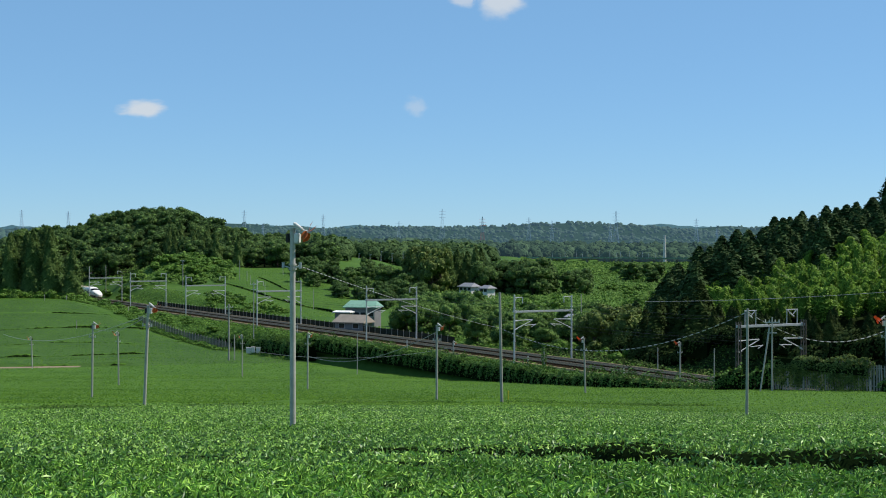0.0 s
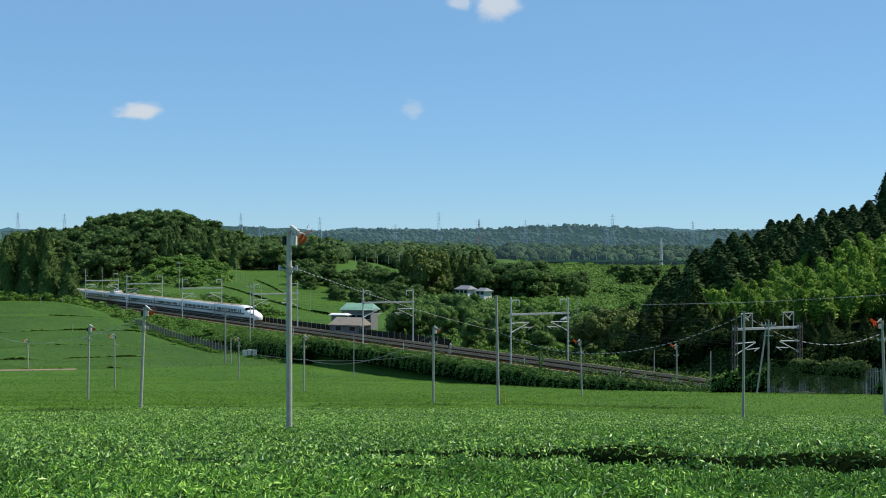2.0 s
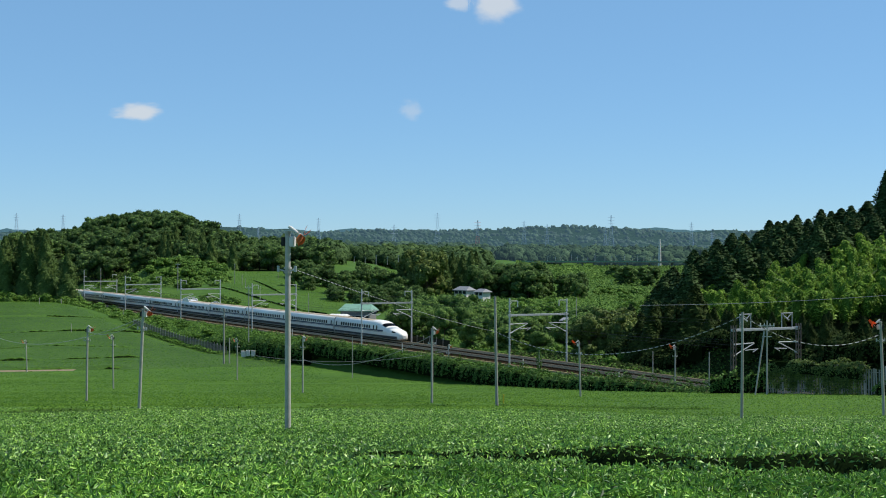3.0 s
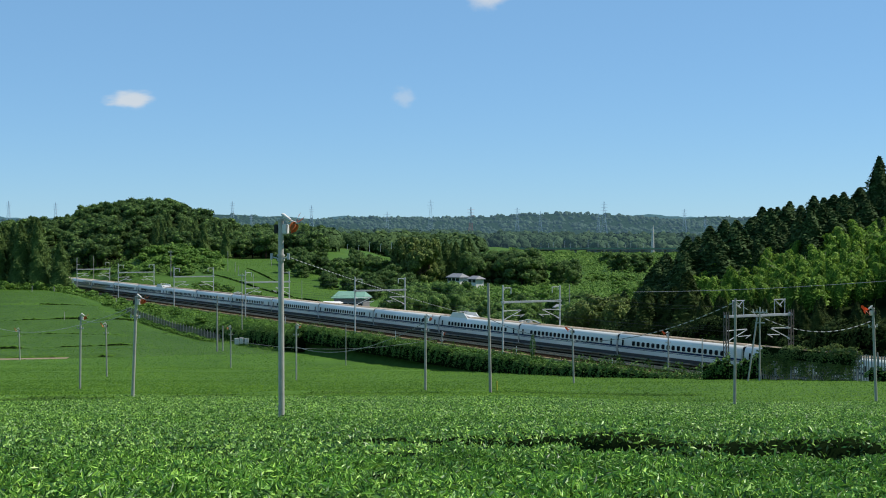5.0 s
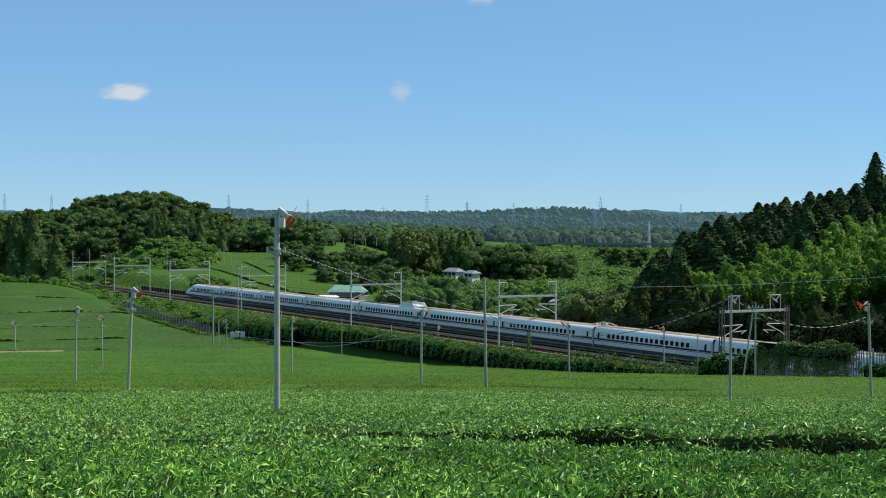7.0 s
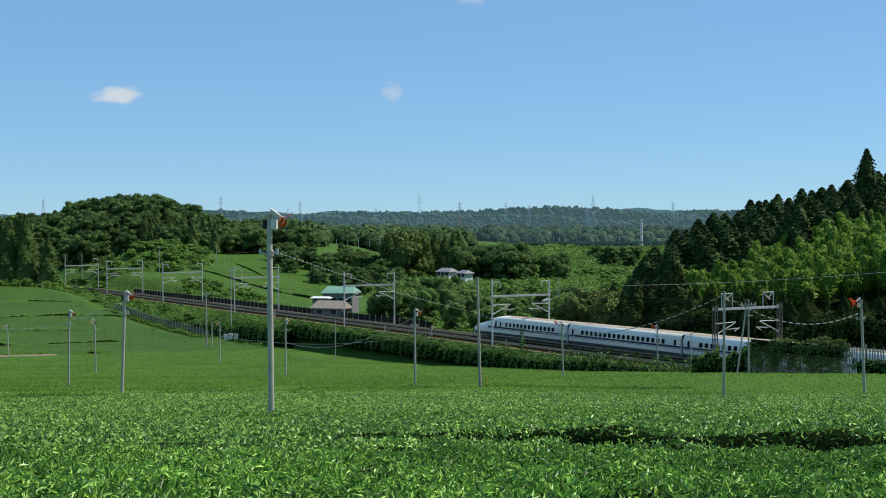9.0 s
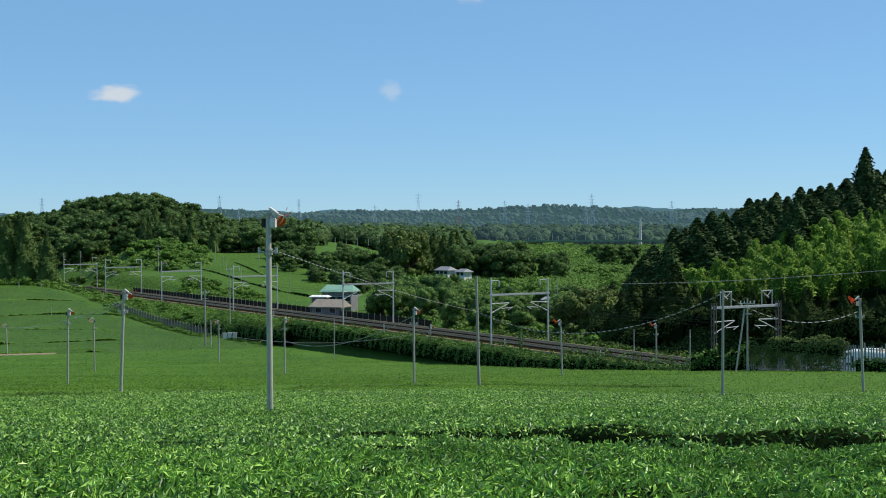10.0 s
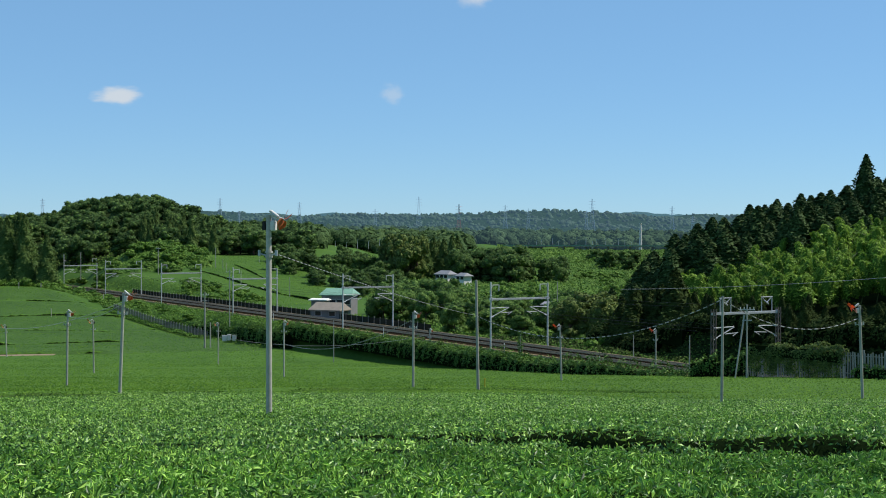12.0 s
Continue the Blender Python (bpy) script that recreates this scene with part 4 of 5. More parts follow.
def car(i):
    """Car i, counted from the front; its own x runs from its rear to its front."""
    if i == 0:
        m = Matrix.Translation((-27.35, 0, 0))
    elif i == 15:
        m = Matrix.Translation((-LENGTH + 27.35, 0, 0)) @ Matrix.Rotation(math.pi, 4, 'Z')
    else:
        m = Matrix.Translation((-27.35 - CAR * i, 0, 0))
    end = i in (0, 15)
    c = part_data("car", end_body if end else mid_body, train, m)
    side = 1 if i == 15 else -1
    n = 13 if end else 18
    if i in (5, 7, 8, 9):
        n -= 1
    for k in range(n):
        part_data("window", win_me, c, Matrix.Translation((3.65 + k * 1.04, side * (wall_y(WIN_Z) + 0.03), WIN_Z)) @ (Matrix.Rotation(math.pi, 4, 'Z') if side > 0 else Matrix()))
    if not end:
        part_data("window_row", far_win_me, c)
    for x in ((1.3, 17.9, 19.2) if end else (1.3, 23.7)):
        part_data("door_window", door_me, c, Matrix.Translation((x, side * (wall_y(2.3) + 0.03), 2.3)) @ (Matrix.Rotation(math.pi, 4, 'Z') if side > 0 else Matrix()))
    part_data("blue_stripe", end_stripe_me if end else stripe_me, c)
    part_data("blue_line", end_thin_me if end else thin_me, c)
    part_data("skirt", end_skirt_me if end else skirt_me, c)
    part_data("roof", end_roof_me if end else roof_me, c, None, "dusty tan roof")
    for x in (3.75, 21.25):
        part_data("bogie", bogie_me, c, Matrix.Translation((x, 0, 0)))
    part_data("gangway", gang_me, c)
    if i in (3, 8):
        part_data("roof_cable", joint_me, c, Matrix.Translation((0.4, 0, 0)))
    if i in (4, 11):
        for me in (shield_me, fairing_me, panto_me):
            part_data(me.name.split(".")[0], me, c, Matrix.Translation((6.0 if i == 4 else 19.0, 0, 0)))
    if end:
        part_data("windscreen", cockpit_me, c)
        part_data("headlight", lamp_me, c)


for i in range(16):
    car(i)

# ---- poles in the tea fields ----
def at(bx, y, drop):
    """A point on the bearing bx (sideways per metre of depth), y metres deep, drop (per metre of depth) below the eye."""
    return Vector((bx * y, y, EYE - drop * y))


# bearing, depth, drop of the top, lean in degrees, turn of the fan
FAN_POLES = [
    (-0.1262, 43.0, -0.0126, -0.2, -15), (-0.2374, 82, 0.0470, 2.2, -15), (-0.2804, 124, 0.0609, 0.6, -9),
    (-0.2609, 176, 0.0675, -0.8, 202), (-0.1143, 166, 0.0683, 0, -7), (-0.1648, 207, 0.0696, 0, 177), (-0.0148, 111, 0.0613, 0, -17),
    (-0.0022, 207, 0.0739, -1, -27), (0.0983, 142, 0.0709, -1.6, 197), (0.1722, 162, 0.0739, 0, 197), (0.3296, 89, 0.0550, -2.2, 192),
    (-0.3280, 223, 0.0715, -2.0, 197),
]


def blade_bm():
    bm = bmesh.new()
    rows = []
    for i, (r, w, tw) in enumerate(((0.06, 0.10, 40), (0.2, 0.24, 30), (0.42, 0.30, 20), (0.58, 0.22, 14))):
        c, s = math.cos(radians(tw)) * w / 2, math.sin(radians(tw)) * w / 2
        rows.append([bm.verts.new((r, -c, -s)), bm.verts.new((r, c, s))])
    for a, b in zip(rows[:-1], rows[1:]):
        bm.faces.new((a[0], a[1], b[1], b[0]))
    bmesh.ops.solidify(bm, geom=bm.faces[:], thickness=0.02)
    return bm


def fan_pole():
    """A pole whose top is the origin, with a tilted three-blade fan above it."""
    p = new("frost_fan")
    bm = bmesh.new()
    rod(bm, (0, 0, -8.0), (0, 0, 0), 0.105, 0.09, 14)
    rod(bm, (0, 0, -0.02), (0, 0, 0.05), 0.11, seg=14)
    for z in (-1.2, -1.35):
        rod(bm, (0, 0, z), (0, 0, z + 0.06), 0.13, seg=14)
    part("pole", bm, POLE, p)
    bm = bmesh.new()
    rod(bm, (0.08, 0, 0.17), (0.34, 0, -0.02), 0.065, seg=12)
    rod(bm, (0.04, 0, 0.20), (0.08, 0, 0.17), 0.045, seg=10)
    rod(bm, (0.34, 0, -0.02), (0.54, 0, -0.09), 0.03, seg=8)
    rod(bm, (0.10, 0, -0.02), (0.16, 0, 0.11), 0.03, seg=8)
    part("motor", bm, PALE_BOX, p, "pale motor housing")
    bm = bmesh.new()
    box(bm, (0.17, 0, -0.30), (0.18, 0.22, 0.34), bevel=0.03)
    part("bracket", bm, PALE_BOX, p)
    bm = bmesh.new()
    for sg in (-1, 1):
        rod(bm, (0, 0, -1.30), (sg * 0.30, -0.08, -1.22), 0.025, seg=6)
        rod(bm, (sg * 0.30, -0.08, -1.30), (sg * 0.30, -0.08, -1.10), 0.05, seg=8)
    part("cable_bracket", bm, STEEL, p)
    bm = bmesh.new()
    box(bm, (-0.15, 0, -0.30), (0.12, 0.18, 0.30), bevel=0.02)
    part("control_box", bm, CABLE, p, "dark control box")
    blade = blade_bm()
    me = data(blade, "blade", ORANGE)
    for k in range(4):
        m = Matrix.Translation((0.56, 0, -0.10)) @ Matrix.Rotation(radians(122), 4, 'Y') @ Matrix.Rotation(k * 1.5708 + 0.5, 4, 'Z') @ Matrix.Diagonal((0.72, 1.0, 1.0, 1))
        part_data("blade", me, p, m, "orange fan blade")
    return tagged(p, "grey steel pole with an orange frost fan above tea bushes", "frost fan", "frost fans")


f0 = None
for bx, y, drop, lean, turn in FAN_POLES:
    m = Matrix.Translation(at(bx, y, drop)) @ Matrix.Rotation(radians(lean), 4, 'Y') @ Matrix.Rotation(radians(turn), 4, 'Z')
    if f0 is None:
        f0 = fan_pole()
        f0.matrix_basis = m
    else:
        copy_thing(f0, m)

# plain poles: bearing, depth, drop of the top, length, radius, lean, cross-arm
PLAIN = [
    (0.0335, 108, 0.0361, 10.0, 0.13, -1.2, 0), (0.2238, 83, 0.0480, 7.8, 0.10, 0.3, 0), (-0.0761, 213, 0.0674, 8.0, 0.08, 0, 0),
    (0.1983, 158, 0.0783, 5.5, 0.08, 0, 0), (0.2426, 135, 0.0543, 8.6, 0.10, 0, 1), (-0.2930, 310, 0.0583, 7.5, 0.09, 0, 0),
    (-0.3308, 350, 0.0513, 7.0, 0.10, 0, 0), (-0.3178, 372, 0.0383, 8.0, 0.09, 0, 0), (-0.3278, 365, 0.0443, 7.5, 0.09, 0, 0),
    (-0.3009, 385, 0.0391, 5.5, 0.16, 0, 0), (-0.3352, 420, 0.0296, 6.5, 0.09, 0, 0), (-0.1561, 276, 0.0283, 17.0, 0.11, 0, 1),
    (-0.1752, 246, 0.0457, 11.5, 0.17, 0, 1), (-0.1709, 248, 0.0690, 5.5, 0.12, 0, 0), (-0.2704, 425, 0.0152, 9.0, 0.12, 0, 0),
    (-0.2109, 420, 0.0110, 11.0, 0.14, 0, 1), (-0.2574, 372, 0.0522, 5.0, 0.10, 0, 0), (-0.2530, 350, 0.0470, 9.0, 0.10, 0, 0),
    (-0.1670, 430, 0.0115, 8.0, 0.10, 0, 0), (-0.1613, 425, 0.0200, 6.0, 0.10, 0, 0), (-0.1474, 385, 0.0287, 6.0, 0.09, 0, 0),
    (-0.1100, 350, 0.0340, 5.5, 0.08, 0, 0), (-0.1587, 420, 0.0230, 6.0, 0.09, 0, 0), (-0.1335, 450, 0.0180, 5.0, 0.09, 0, 0),
    (0.0961, 236, 0.0370, 10.0, 0.09, 0, 0), (0.1550, 184, 0.0780, 3.2, 0.07, 0, 0),
]
for bx, y, drop, ln, r, lean, arm in PLAIN:
    p = new("utility_pole")
    bm = bmesh.new()
    rod(bm, (0, 0, -ln), (0, 0, 0), r, r * 0.75, 12)
    rod(bm, (0, 0, 0), (0, 0, 0.04), r * 0.85, seg=12)
    part("pole", bm, CONCRETE if r > 0.12 else POLE, p)
    if arm:
        bm = bmesh.new()
        box(bm, (0, 0, -0.5), (1.6, 0.09, 0.09), bevel=0.01)
        box(bm, (0, 0, -1.6), (1.0, 0.09, 0.09), bevel=0.01)
        part("cross_arm", bm, STEEL_PALE, p)
        for k in (-0.7, -0.3, 0.3, 0.7):
            bm = bmesh.new()
            rod(bm, (k, 0, -0.45), (k, 0, -0.22), 0.06, 0.04)
            part("insulator", bm, PALE_BOX, p)
    p.matrix_basis = Matrix.Translation(at(bx, y, drop)) @ Matrix.Rotation(radians(lean), 4, 'Y')
    tagged(p, "grey concrete utility pole standing in the field" if r > 0.12 else "slim grey steel pole among tea bushes", "utility pole", "utility poles")
stake = bmesh.new()
rod(stake, (0, 0, -0.4), (0, 0, 0.8), 0.06, 0.055, 8)
rod(stake, (0, 0, 0.8), (0, 0, 0.88), 0.075, 0.06, 8)
YELLOW = mat("yellow_stake_paint", (0.55, 0.48, 0.05), 0.6, scale=5)
stake_ob = tagged(part("marker_stake", stake, YELLOW), "short yellow marker stake among tea bushes", "stake")
stake_ob.matrix_basis = Matrix.Translation(at(0.0402, 107, 0.1195))
# slanting stay beside one pole
st = bmesh.new()
rod(st, at(0.2405, 135, 0.062), at(0.2335, 134, 0.112), 0.09, 0.08, 10)
tagged(part("pole_stay", st, POLE), "slanting grey prop leaning against a pole", "pole stay")

# cables
near_post = at(-0.1262, 43, 0.0140)
mid_pole = at(0.0335, 108, 0.0630)
right_post = at(0.2238, 83, 0.0500)
end_post = at(0.3296, 89, 0.0640)
twisted_cable(near_post, mid_pole, 0.2, 0.012, "dark power cable with pale spiral binding between poles")
twisted_cable(mid_pole, right_post, 2.2, 0.022, "dark power cable with pale spiral binding between poles")
twisted_cable(right_post, end_post, 1.3, 0.02, "dark power cable with pale spiral binding between poles")
twisted_cable(at(-0.0148, 111, 0.066), at(-0.1143, 166, 0.0850), 1.5, 0.024, "thin pale cable sagging over the hedge")
cable("power_cable", at(-0.0022, 207, 0.0780), at(-0.1648, 207, 0.0800), 1.6, 0.02, CABLE_PALE, "thin pale cable sagging over the hedge")
cable("power_cable", at(-0.35, 150, 0.0690), at(-0.2374, 82, 0.0530), 1.2, 0.018, CABLE_PALE, "thin pale cable above the tea field")
cable("power_cable", at(-0.2374, 82, 0.0540), at(-0.2804, 124, 0.0640), 0.6, 0.018, CABLE_PALE, "thin pale cable above the tea field")
cable("power_cable", at(0.1450, 190, 0.0425), at(0.40, 170, 0.0285), 0.5, 0.025, CABLE_PALE, "thin pale cable crossing before the wooded hill")


# ---- hedges, bank plants and fences along the line ----
def leafy(name, boxes, size, per, m, label, category, seed, kind=""):
    """Leaf sprays over uneven blocks: each block is start, end (ground points), half width, height."""
    rg = np.random.default_rng(seed)
    quads, core = [], bmesh.new()
    for a, b, w, h in boxes:
        a, b = np.array(a), np.array(b)
        d = b - a
        ln = float(np.linalg.norm(d[:2]))
        ax = d / max(ln, 1e-6)
        side = np.array([-ax[1], ax[0], 0])
        n = int(per * ln * (2 * h + 2 * w))
        t = rg.uniform(0, 1, n)
        ang = rg.uniform(0, math.pi, n)
        lump = 1 + 0.16 * np.sin(t * ln * 1.3 + seed) + 0.12 * np.sin(t * ln * 3.1 + ang * 2)
        cx, cz = np.sign(np.cos(ang)) * np.abs(np.cos(ang)) ** 0.5, np.sin(ang) ** 0.5
        r = rg.uniform(0.88, 1.06, n) * lump
        p = a + t[:, None] * d + side * (cx * w * r)[:, None] + np.array([0, 0, 1.0]) * (cz * h * r)[:, None]
        nr = side * cx[:, None] + np.array([0, 0, 1.0]) * cz[:, None]
        quads.append(cards(p, nr, size, rg, 0.6, 0.3))
        mid = (a + b) / 2
        q = Matrix.Translation((mid[0], mid[1], mid[2] + h * (0.38 if w < 2.4 else 0.3))) @ Matrix.Rotation(math.atan2(ax[1], ax[0]), 4, 'Z')
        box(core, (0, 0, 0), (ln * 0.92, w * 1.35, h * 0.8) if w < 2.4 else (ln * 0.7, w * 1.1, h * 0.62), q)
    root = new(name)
    # solid core boxes in near-black paint the shade inside the foliage
    part("inner_thicket", core, TEA_SHADE, root)
    part_data("foliage", mesh_np("foliage", np.concatenate(quads), 4, m), root)
    return tagged(root, label, category, kind=kind)


def tk(u, s, z=None):
    p = T(u, s, 0)
    return (p.x, p.y, ground_z(p.x, p.y) - 0.1 if z is None else RAIL_Z + GRADE * u + z)


hedge_blocks = []
for i in range(20):
    u = -74 + i * 6
    rise = 0.25 * math.sin(i * 1.7)
    hedge_blocks.append((tk(u, 9.6, -3.0), tk(u + 6.3, 9.6, -3.0), 1.35, 2.75 + rise + 1.2 * float(step(2, 34, u))))
leafy("hedge", hedge_blocks, 0.16, 26, HEDGE_LEAF, "dense clipped green hedge at the foot of the railway bank", "hedge", 3)
leafy("hedge", [(tk(-92 + i * 6, 12.0, -4.6), tk(-85.7 + i * 6, 11.6, -4.5), 1.5, 3.2 + 0.3 * math.sin(i * 2.3)) for i in range(4)], 0.18, 24, HEDGE_LEAF,
      "dark overgrown hedge on the railway bank", "hedge", 4)
leafy("hedge", [(tk(-114, 14.0), tk(-107, 13.0), 1.5, 2.4), (tk(-108, 12.5), tk(-101, 12.2), 1.5, 2.6), (tk(-102, 12.2), tk(-91, 12.2), 1.4, 2.4)], 0.2, 22, HEDGE_LEAF,
      "dark overgrown bushes on the railway bank", "hedge", 5)
leafy("hedge", [(tk(-236, 9.5, -2.6), tk(-214, 10.5, -3.0), 2.0, 2.7), (tk(-214, 10.5, -3.2), tk(-204, 11.5, -4.0), 1.8, 2.6)], 0.25, 18, HEDGE_LEAF,
      "dark clipped hedge beside the track", "hedge", 6)


def bank_plants(name, n, u0, u1, s0, s1, size, m, label, seed):
    """Leaf sprays over the bank between the track and the hedge."""
    rg = np.random.default_rng(seed)
    u, s = rg.uniform(u0, u1, n), rg.uniform(s0, s1, n)
    x = C0[0] + u * U[0] + s * N[0]
    y = C0[1] + u * U[1] + s * N[1]
    z = land(x, y) + rg.uniform(-0.15, 0.45, n) * (1 + 0.9 * np.sin(u * 0.7) * np.sin(s * 1.1 + u * 0.31))
    c = np.stack([x, y, z], 1)
    return tagged(new(name, mesh_np(name, cards(c, np.tile([-0.2, -0.3, 1.0], (n, 1)), size, rg, 0.5, 0.2), 4, m)), label, "weeds", kind="stuff")


bank_plants("bank_weeds", 13000, -75, 46, 5.0, 8.8, 0.15, WEED, "lush green weeds on the bank beside the track", 11)
bank_plants("bank_weeds", 20000, -270, -72, 5.1, 15.5, 0.24, WEED, "lush green weeds and vines covering the railway bank", 12)
bank_plants("bank_weeds", 7000, -166, -99, 15.6, 17.6, 0.22, WEED, "green vines creeping over a weathered fence", 14)
bank_plants("bank_weeds", 14000, -260, 40, -16, -7.4, 0.22, WEED, "green weeds along the far side of the track", 13)



def valley_weeds(n, y0, y1, b0, b1, size, seed):
    """Rough weeds and creepers over the valley beyond the line."""
    rg = np.random.default_rng(seed)
    y = rg.uniform(y0, y1, n)
    x = rg.uniform(b0, b1, n) * y
    sel = to_track(x, y)[1] < -15
    x, y = x[sel], y[sel]
    n = len(x)
    lump = np.sin(x * 0.35 + y * 0.11) * np.sin(y * 0.23 - x * 0.17)
    z = land(x, y) + rg.uniform(-0.2, 0.9, n) * (0.7 + 0.8 * np.clip(lump, 0, 1))
    q = cards(np.stack([x, y, z], 1), np.tile([0.1, -0.4, 0.8], (n, 1)), size, rg, 0.6, 0.2)
    return tagged(new("valley_weeds", mesh_np("valley_weeds", q, 4, VALLEY_LEAF)), "rough green weeds and creepers in the valley", "weeds", kind="stuff")


valley_weeds(45000, 235, 640, -0.05, 0.19, 0.42, 31)
valley_weeds(12000, 160, 240, 0.02, 0.19, 0.26, 34)
valley_weeds(26000, 600, 905, 0.05, 0.20, 0.85, 33)
valley_weeds(9000, 430, 560, -0.30, -0.17, 0.5, 32)
FENCE = mat("grey_fence_panel", (0.15, 0.15, 0.13), 0.85, scale=1.5, obj=0.25)
DARK_WALL = mat("dark_wall_boards", (0.032, 0.036, 0.026), 0.9, scale=1.0, obj=0.25, spec=0.05)


def fence_run(pts, h, gap, m, label, panel=True, lean=0.02):
    f = new("fence")
    n = 0
    pb = bmesh.new()
    rod(pb, (0, 0, -0.6), (0, 0, h + 0.25), 0.07, seg=6)
    post_me = data(pb, "post", CONCRETE)
    pa = bmesh.new()
    box(pa, (gap / 2, 0, h / 2), (gap * 0.96, 0.05, h), bevel=0.01)
    panel_me = data(pa, "panel", m)
    pa = bmesh.new()
    box(pa, (gap / 2, 0.03, 0), (gap, 0.04, 0.06))
    rail_me = data(pa, "rail", m)
    pa = bmesh.new()
    box(pa, (0, 0, h * 0.5), (gap * 0.07, 0.03, h), bevel=0.006)
    paling_me = data(pa, "paling", m)
    for a, b in zip(pts[:-1], pts[1:]):
        a, b = Vector(a), Vector(b)
        d = b - a
        k = max(1, round(Vector((d.x, d.y)).length / gap))
        for i in range(k):
            p = a + d * (i / k)
            rot = Matrix.Translation(p) @ Matrix.Rotation(math.atan2(d.y, d.x), 4, 'Z') @ Matrix.Rotation(-math.atan2(d.z, Vector((d.x, d.y)).length), 4, 'Y')
            part_data("post", post_me, f, Matrix.Translation(p))
            if panel:
                part_data("panel", panel_me, f, rot)
                continue
            for z in (0.15, 0.85):
                part_data("rail", rail_me, f, rot @ Matrix.Translation((0, 0, h * z)))
            for j in range(7):
                part_data("paling", paling_me, f, rot @ Matrix.Translation(((j + 0.5) * gap / 7, 0, random.uniform(-0.12, 0.04))) @ Matrix.Rotation(random.uniform(-0.04, 0.04), 4, 'Y'))
    return tagged(f, label, "fence", "fences")


fence_run([tk(-166, 16), tk(-130, 16), tk(-99, 16)], 1.7, 2.0, FENCE, "weathered grey paling fence with vines at the foot of the bank", False)
fence_run([tk(-225, -7.0, -0.8), tk(-46, -7.0, -0.8)], 1.4, 2.5, DARK_WALL, "dark board fence along the far side of the track")
# tall fence with vines on the cutting's edge
wall_a, wall_b = (0.2430 * 138, 138), (0.3175 * 128, 128)
wall_c = (0.42 * 117, 117)
wpts = [(x, y, ground_z(x, y) + 0.1) for x, y in (wall_a, wall_b, wall_c)]
FENCE_MESH = mat("pale_fence_panel", (0.28, 0.275, 0.25), 0.7, scale=2.0, obj=0.2)
fence_run(wpts[:2], 2.9, 2.2, FENCE_MESH, "tall pale paling fence overgrown with vines", False)
fence_run(wpts[1:], 2.5, 2.2, FENCE_MESH, "tall pale paling fence on the cutting's edge", False)
leafy("vine_hedge", [((wpts[0][0], wpts[0][1] - 0.25, wpts[0][2] + 1.9), (wpts[1][0], wpts[1][1] - 0.25, wpts[1][2] + 1.9), 0.45, 1.3)], 0.14, 45, VINE_LEAF,
      "green vines hanging over the top of a fence", "vines", 21)
rgv = np.random.default_rng(22)
vq = []
wa, wb = np.array(wpts[0]), np.array(wpts[1])
for k in range(80):
    t = rgv.uniform(0, 1)
    ln = rgv.uniform(0.4, 2.9)
    n = int(60 * ln)
    c = wa + (wb - wa) * t + np.stack([rgv.normal(0, 0.32, n), rgv.normal(-0.16, 0.06, n), 2.7 - rgv.uniform(0, ln, n)], 1)
    vq.append(cards(c, np.tile([-0.2, -1, 0.3], (n, 1)), 0.11, rgv, 0.6, 0.5))
tagged(new("hanging_vines", mesh_np("hanging_vines", np.concatenate(vq), 4, VINE_LEAF)), "dry and green vines trailing down a fence", "vines", kind="stuff")
hb = []
for i in range(5):
    x, y = 0.1990 * 145 + i * 1.25, 145 - i * 1.0
    hb.append(((x, y, ground_z(x, y) - 0.2), (x + 1.4, y - 0.4, ground_z(x + 1.4, y) - 0.2), 1.0, 2.2 + 0.5 * math.sin(i * 2.1) + 0.22 * i))
leafy("hedge", hb, 0.15, 34, HEDGE_LEAF, "dark overgrown hedge beside the catenary mast", "hedge", 23)


# undergrowth over the cutting face, its shade put into the leaf colour
bank_plants("cutting_undergrowth", 52000, -30, 95, -40, -8.5, 0.30, THICKET_LEAF, "undergrowth on a steep cutting face, shade painted into its leaves", 41)
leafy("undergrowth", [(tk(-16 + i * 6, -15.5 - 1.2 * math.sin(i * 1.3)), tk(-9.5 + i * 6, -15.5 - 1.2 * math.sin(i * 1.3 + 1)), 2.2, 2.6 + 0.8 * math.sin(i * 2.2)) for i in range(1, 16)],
      0.20, 16, THICKET_LEAF, "undergrowth at the edge of a wood, shade painted into its leaves", "undergrowth", 42)
# relay boxes at a mast foot, markers beside the track
for i, (bx, dz, w) in enumerate(((-0.1600, 0.0832, 0.9), (-0.1565, 0.0826, 0.7), (-0.1525, 0.0830, 0.8))):
    bm = bmesh.new()
    box(bm, (0, 0, 0.55), (w, 0.5, 1.1), bevel=0.05)
    box(bm, (0, 0, 1.15), (w + 0.12, 0.62, 0.08), bevel=0.02)
    rb = tagged(part("relay_box", bm, PALE_BOX), "pale metal relay box at the foot of the bank", "relay box", "relay boxes")
    rb.matrix_basis = Matrix.Translation(at(bx, 262, dz))
for u in (-88, -40, -2, 21):
    bm = bmesh.new()
    rod(bm, (0, 0, -0.8), (0, 0, 0.75), 0.07, 0.06, 8)
    rod(bm, (0, 0, 0.75), (0, 0, 0.85), 0.09, 0.05, 8)
    mk = tagged(part("marker_post", bm, PALE_BOX), "short pale marker post beside the track", "marker post", "marker posts")
    mk.matrix_basis = along(u, 6.0)
vp = T(4, 7.2, -0.8)
bm = bmesh.new()
rod(bm, (0, 0, -0.4), (0, 0, 3.4), 0.08, seg=8)
vine = new("vine_covered_post")
part("post", bm, POLE, vine)
rgp = np.random.default_rng(51)
